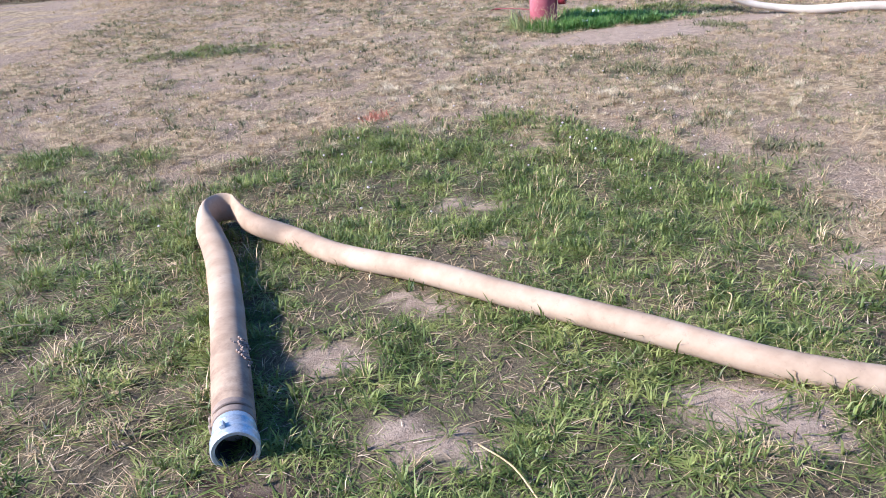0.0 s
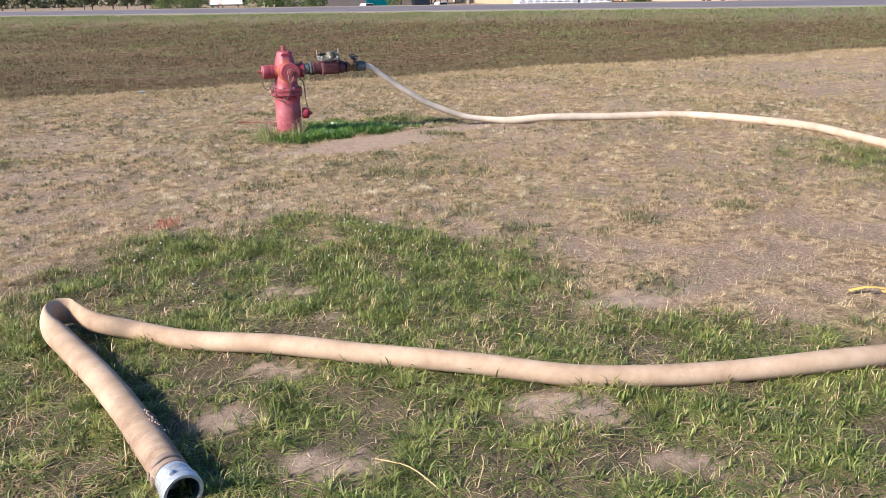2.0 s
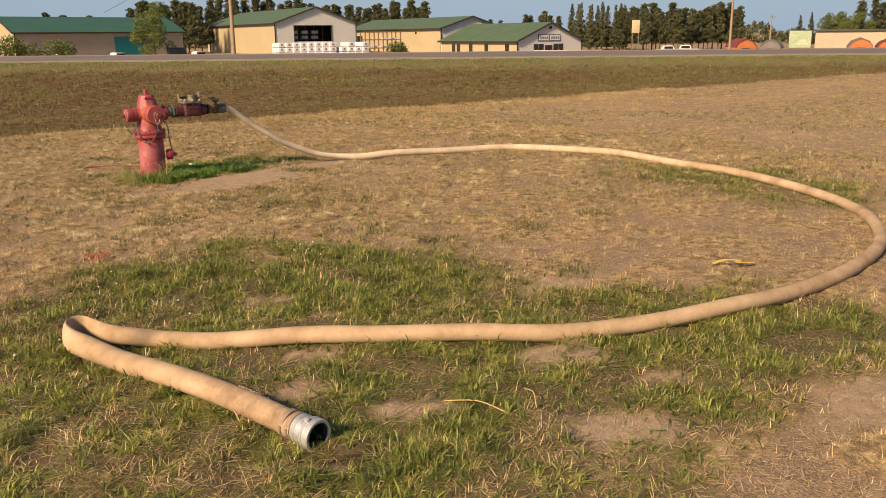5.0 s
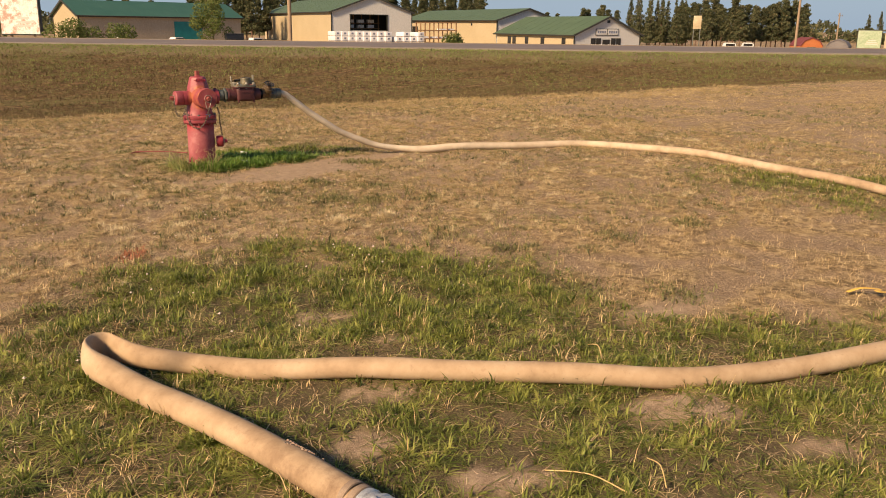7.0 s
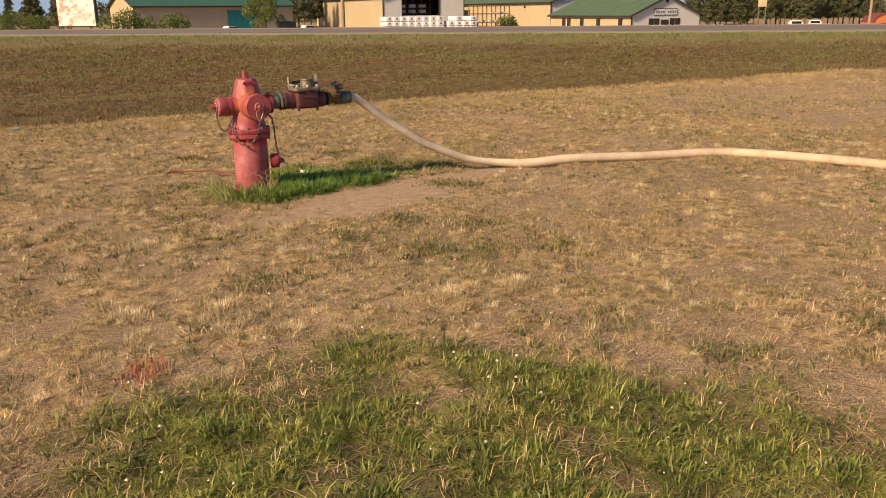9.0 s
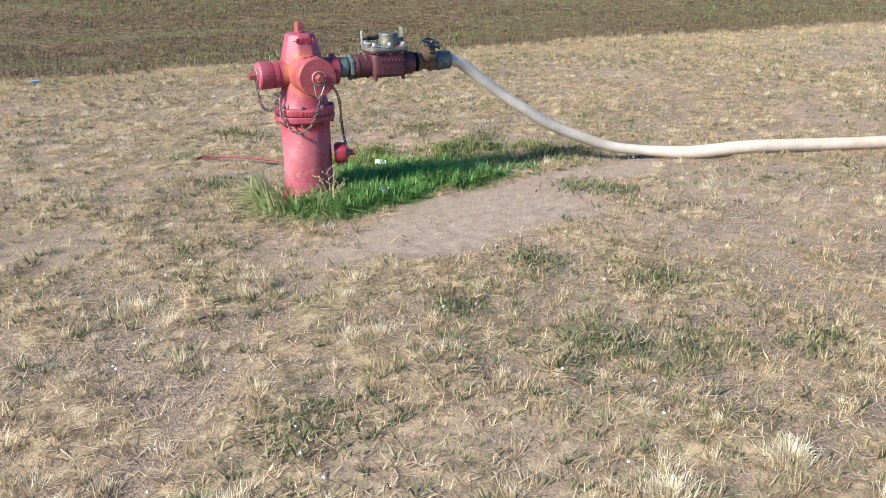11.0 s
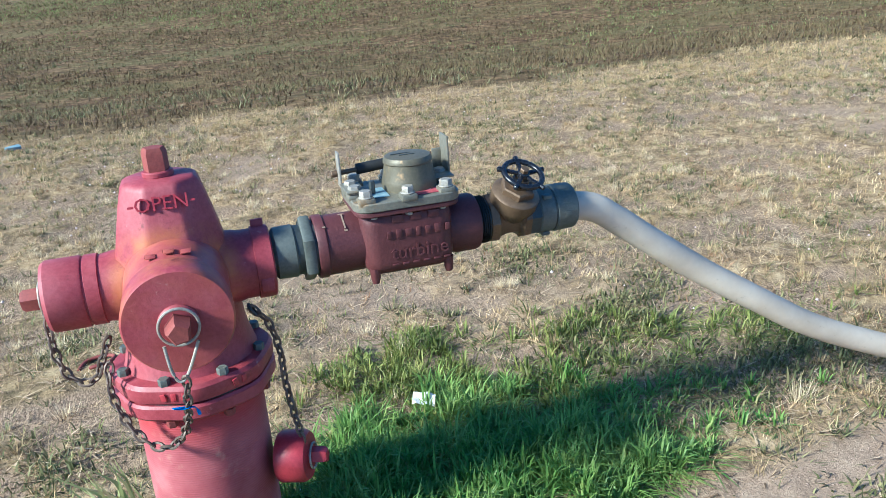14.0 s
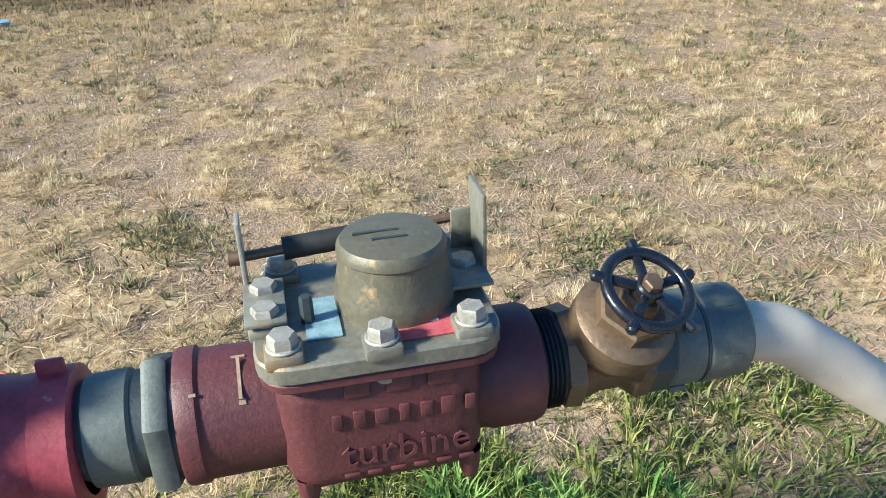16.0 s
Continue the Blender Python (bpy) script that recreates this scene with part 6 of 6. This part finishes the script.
def make_far_woods():
    rng = np.random.default_rng(11)
    n = 26000
    az, r = rng.uniform(-28, 88, n), rng.uniform(330, 370, n)
    top = 5.2 + 1.6 * np.sin(az * 0.9) + 1.2 * np.sin(az * 2.7 + 1)
    z = LOT + top * rng.uniform(0, 1, n) ** 0.8
    c = np.stack([EYE_AT.x + r * np.sin(np.radians(az)), EYE_AT.y + r * np.cos(np.radians(az)), z], 1)
    u, v = rng.normal(size=(n, 3)), rng.normal(size=(n, 3))
    u /= np.linalg.norm(u, axis=1)[:, None]
    v /= np.linalg.norm(v, axis=1)[:, None]
    s = rng.uniform(0.6, 1.3, n)[:, None]
    co = np.stack([c - u * s, c + v * s, c + u * s], 1).reshape(-1, 3)
    me = bpy.data.meshes.new("far_woods")
    me.from_pydata(co.tolist(), [], np.arange(n * 3).reshape(-1, 3).tolist())
    me.materials.append(M_NEEDLE)
    tagged(new("far_woods", me), "low dark line of distant woods", "woods", kind="stuff")


make_far_woods()


# ---- yard, signs and vehicles across the road ----
def make_bush(az, r, w, h, seed):
    rng = np.random.default_rng(seed)
    t = thing("bush", bearing(az, r), "shaggy green bush beside the road", "bush", "bushes across the road")
    lobes = [(rng.uniform(-w / 2, w / 2), rng.uniform(-0.6, 0.6), h * rng.uniform(0.2, 0.6), w * 0.17, h * 0.35) for _ in range(9)]
    ob = new("foliage", crown_mesh("foliage", M_LEAF, lobes, 3500, 0.17, rng))
    ob.parent = t
    for k in range(5):
        b = bmesh.new()
        sweep([Vector((0, 0, -0.2)), Vector((rng.uniform(-w / 3, w / 3), rng.uniform(-0.3, 0.3), h * 0.7))], lambda k: ((0.05, 0.015)[k],) * 2, 5, b)
        part("stem", b, M_BARK, t)


def make_pole(az, r, h, label):
    t = thing("utility_pole", bearing(az, r), label, "pole", "utility poles")
    part("pole", lathe([(0.17, -0.3), (0.16, h * 0.4), (0.11, h), (0, h)], I4, 14), M_POLE, t)
    part("cross_arm", box((2.4, 0.1, 0.12), (0, 0.14, h - 0.6), Matrix.Rotation(-ROAD_AZ - math.pi / 2, 4, "Z"), 0.01), M_POLE, t)
    for k in (-1, 0, 1):
        part("insulator", lathe([(0.0, 0.0), (0.04, 0.0), (0.06, 0.08), (0.03, 0.16), (0, 0.17)], Matrix.Rotation(-ROAD_AZ - math.pi / 2, 4, "Z") @ Matrix.Translation((1.05 * k, 0.14, h - 0.54)), 10), M_GREY, t)


def make_board(az, r, w, z0, z1, mat, label, turn=0, legs=2):
    p = bearing(az, r)
    t = thing("billboard", p, label, "billboard", "", "", -az + turn)
    lo, hi = z0 - p.z, z1 - p.z
    panel = part("panel", box((w, 0.5, hi - lo), (0, 0, (lo + hi) / 2), I4, 0.03), M_TRIM, t, "dark frame")
    part("poster", box((w - 0.2, 0.06, (hi - lo) * 0.93), (0, -0.27, (lo + hi) / 2)), mat, t, "faded printed poster")
    for k in range(3):
        part("print_bar", box((w * (0.5 - 0.1 * k), 0.02, (hi - lo) * 0.05), (w * 0.1, -0.31, lo + (hi - lo) * (0.25 + 0.1 * k))), M_INK, t)
    for k in range(legs):
        x = (k - (legs - 1) / 2) * w * 0.6 if legs > 1 else 0
        part("leg", box((0.22, 0.22, lo + 0.4), (x, 0.05, lo / 2 - 0.05)), M_POLE, t)


def make_shed(az, r, w, d, h, wall, roof, turn, label):
    """A barn-shaped garden shed with a broken-pitch roof."""
    t = thing("shed", bearing(az, r), label, "shed", "sheds for sale", "", turn)
    prof = [(-w / 2, 0), (w / 2, 0), (w / 2, h * 0.55), (w * 0.34, h * 0.83), (0, h), (-w * 0.34, h * 0.83), (-w / 2, h * 0.55)]

    def prism(pc, y0, y1):
        bm = bmesh.new()
        lo = [bm.verts.new((x, y0, z)) for x, z in pc]
        hi = [bm.verts.new((x, y1, z)) for x, z in pc]
        bm.faces.new(lo)
        bm.faces.new(hi[::-1])
        for i in range(len(pc)):
            bm.faces.new((lo[i - 1], lo[i], hi[i], hi[i - 1]))
        return bm
    part("wall", prism(prof, -d / 2, d / 2), wall, t)
    edge = prof[2:]
    part("roof", prism([(x * 1.04, z + 0.09) for x, z in edge] + [(x, z - 0.02) for x, z in edge[::-1]], -d / 2 - 0.15, d / 2 + 0.15), roof, t)
    part("door", box((w * 0.35, 0.06, h * 0.5), (0, -d / 2 - 0.03, h * 0.27)), M_TRIM, t)


def make_vehicle(az, r, paint, label, turn):
    t = thing("parked_car", bearing(az, r), label, "car", "parked cars", "", turn)
    part("body", box((4.8, 1.85, 0.75), (0, 0, 0.72), I4, 0.14), paint, t)
    cab = bmesh.new()
    box((2.3, 1.65, 0.72), (-0.2, 0, 1.42), I4, 0.0, cab)
    for v in cab.verts:
        if v.co.z > 1.5:
            v.co.x = -0.2 + (v.co.x + 0.2) * 0.72
    bmesh.ops.bevel(cab, geom=list(cab.edges), offset=0.1, segments=2, affect="EDGES")
    c = part("cabin", cab, paint, t)
    for s in (-1, 1):
        part("side_window", box((1.55, 0.04, 0.42), (-0.2, s * 0.815, 1.42)), M_GLASS, c)
    part("windscreen", box((0.05, 1.4, 0.46), (0.83, 0, 1.42), I4), M_GLASS, c)
    for x in (-1.5, 1.5):
        for s in (-1, 1):
            wh = part("wheel", drum(0.34, -0.11, 0.11, Matrix.Translation((x, s * 0.86, 0.34)) @ Matrix.Rotation(radians(90), 4, "X"), 20, 0.03), M_RUBBER, t)
            part("rim", drum(0.19, -0.12, 0.12, Matrix.Translation((x, s * 0.86, 0.34)) @ Matrix.Rotation(radians(90), 4, "X"), 14, 0.02), M_STEEL, wh)


def make_yard():
    make_bush(12.2, 100, 7.5, 3.3, 1)
    make_bush(35.3, 122, 4.4, 3.7, 2)
    make_bush(5.0, 120, 8.0, 4.2, 5)
    make_pole(24.3, 76, 11.0, "weathered wooden utility pole beside the road")
    make_pole(56.65, 118, 10.5, "weathered wooden utility pole beside the road")
    make_pole(59.0, 190, 7.5, "distant wooden utility pole")
    make_board(8.35, 112, 4.9, -0.15, 4.2, M_BOARD, "large faded poster board with a dark edge", -32)
    make_board(60.75, 150, 3.5, -1.25, 1.6, M_BOARDG, "pale green roadside poster board on low legs")
    p = bearing(50.75, 132)
    t = thing("roadside_sign", p, "tall cream sign panel on two steel legs", "sign", "", "", -50)
    part("panel", box((1.15, 0.3, 1.9), (0, 0, 3.32 - 0.95 - p.z), I4, 0.03), M_CREAM, t)
    for s in (-1, 1):
        part("leg", box((0.14, 0.14, 1.6 - p.z), (0.46 * s, 0, (1.6 - p.z) / 2 - 0.1)), M_GREY, t)
    # wrapped lumber, two and three high
    src = None
    for k in range(12):
        for lv in range(3 if k < 8 else 2 + k % 2):
            az = 27.15 + 0.475 * k + (0.25 if k > 7 else 0)
            at = bearing(az, 176)
            m = Matrix.Translation((at.x, at.y, LOT + 0.95 * lv + (0.01))) @ Matrix.Rotation(radians(-7), 4, "Z")
            if src is None:
                src = thing("lumber_bundle", (0, 0, 0), "white plastic-wrapped lumber bundle stacked in the yard", "lumber", "wrapped lumber stacks")
                part("wrap", box((1.36, 4.0, 0.86), (0, 0, 0.50), I4, 0.03), M_WRAP, src)
                part("printed_mark", box((0.42, 0.02, 0.34), (0, -2.01, 0.55)), M_MARK, src)
                for s in (-1, 1):
                    part("bearer", box((0.1, 3.8, 0.08), (0.5 * s, 0, 0.035)), M_RACK, src)
                src.matrix_basis = m
            else:
                copy_thing(src, m)
    # storage rack
    c = bearing(34.0, 182)
    t = thing("storage_rack", (c.x, c.y, LOT), "open brown cantilever rack with some timber", "rack", "", "", -7)
    for k in range(5):
        part("upright", box((0.2, 0.2, 4.9), (2.1 * k - 4, 0, 2.45)), M_RACK, t)
        part("upright", box((0.2, 0.2, 4.9), (2.1 * k - 4, 2.2, 2.45)), M_RACK, t)
    for z in (1.5, 3.2, 4.8):
        part("beam", box((8.7, 0.14, 0.2), (0.2, -0.1, z)), M_RACK, t)
        part("beam", box((8.7, 0.14, 0.2), (0.2, 2.1, z)), M_RACK, t)
    for x, z in ((-2.5, 1.75), (1.2, 1.75), (2.4, 3.4)):
        part("stored_timber", box((3.2, 1.8, 0.35), (x, 1.0, z)), M_WRAP, t)
    make_shed(57.3, 150, 3.4, 5.0, 2.9, M_ORANGE, M_REDROOF, -38, "orange barn-shaped shed with dark red roof")
    make_shed(59.15, 152, 3.2, 5.2, 2.7, M_GREYROOF, M_GREYROOF, -65, "dark grey barn-shaped shed")
    make_shed(64.1, 150, 3.4, 4.8, 2.9, M_ORANGE, M_GREYROOF, -60, "orange-brown barn-shaped shed with dark roof")
    make_shed(65.6, 152, 3.2, 4.4, 2.7, M_ORANGE, M_REDROOF, -60, "orange-brown barn-shaped shed with red roof")
    make_shed(67.4, 150, 3.2, 4.4, 2.8, M_REDROOF, M_GREYROOF, -60, "dark red barn-shaped shed")
    c = bearing(61.6, 190)
    t = thing("warehouse", (c.x, c.y, LOT), "long low beige warehouse behind the sheds", "building", "", "", -65)
    part("wall", box((34, 8, 4.0), (17, 4, 2.0)), M_BEIGE, t)
    part("roof", box((35, 9, 0.35), (17, 4, 4.18)), M_TRIM, t)
    make_vehicle(17.2, 150, M_CARWHITE, "white pickup parked by the hall", 20)
    make_vehicle(14.0, 145, M_CARWHITE, "white car parked by the bush", 10)
    make_vehicle(52.9, 160, M_CARWHITE, "white car parked below the pines", -40)
    make_vehicle(54.0, 165, M_CARWHITE, "white car parked below the pines", -50)
    make_vehicle(22.1, 150, M_CARWHITE, "white car parked behind the road", 10)
    c = bearing(20.7, 150)
    t = thing("dumpster", (c.x, c.y, c.z), "dark steel dumpster beside the tree", "dumpster", "", "", -10)
    part("bin", box((2.9, 1.8, 2.2), (0, 0, 1.25), I4, 0.05), M_CARDARK, t)
    part("lid", box((3.0, 1.9, 0.1), (0, 0, 2.42)), M_TRIM, t)
    for s in (-1, 1):
        part("skid", box((0.2, 1.7, 0.16), (1.2 * s, 0, 0.08)), M_TRIM, t)


make_yard()


def make_rail_fence():
    a, b = bearing(44.2, 152), bearing(48.6, 152)
    a.z = b.z = LOT
    t = thing("rail_fence", a, "low pale rail fence before the store", "fence")
    d = b - a
    for k in range(9):
        q = d * (k / 8)
        part("post", box((0.12, 0.12, 1.3), (q.x, q.y, 0.65)), M_WHITE, t)
    for z in (0.75, 1.2):
        part("rail", sweep([Vector((0, 0, z)), Vector((d.x, d.y, z))], lambda k: (0.045, 0.06), 6), M_WHITE, t)


make_rail_fence()


def make_cables():
    top = bearing(24.3, 76) + Vector((0, 0, 10.5))
    for az, r, z in ((16.6, 178, 6.3), (4.0, 130, 9.5)):
        end = bearing(az, r, z)
        mid = (top + end) / 2 - Vector((0, 0, 0.6))
        tagged(new("power_cable", finish(sweep(smooth_path([top, mid, end], 8), lambda k: (0.03, 0.03), 6), "power_cable", M_DARK)), "thin dark power cable hanging from the pole", "cable", "power cables")


make_cables()
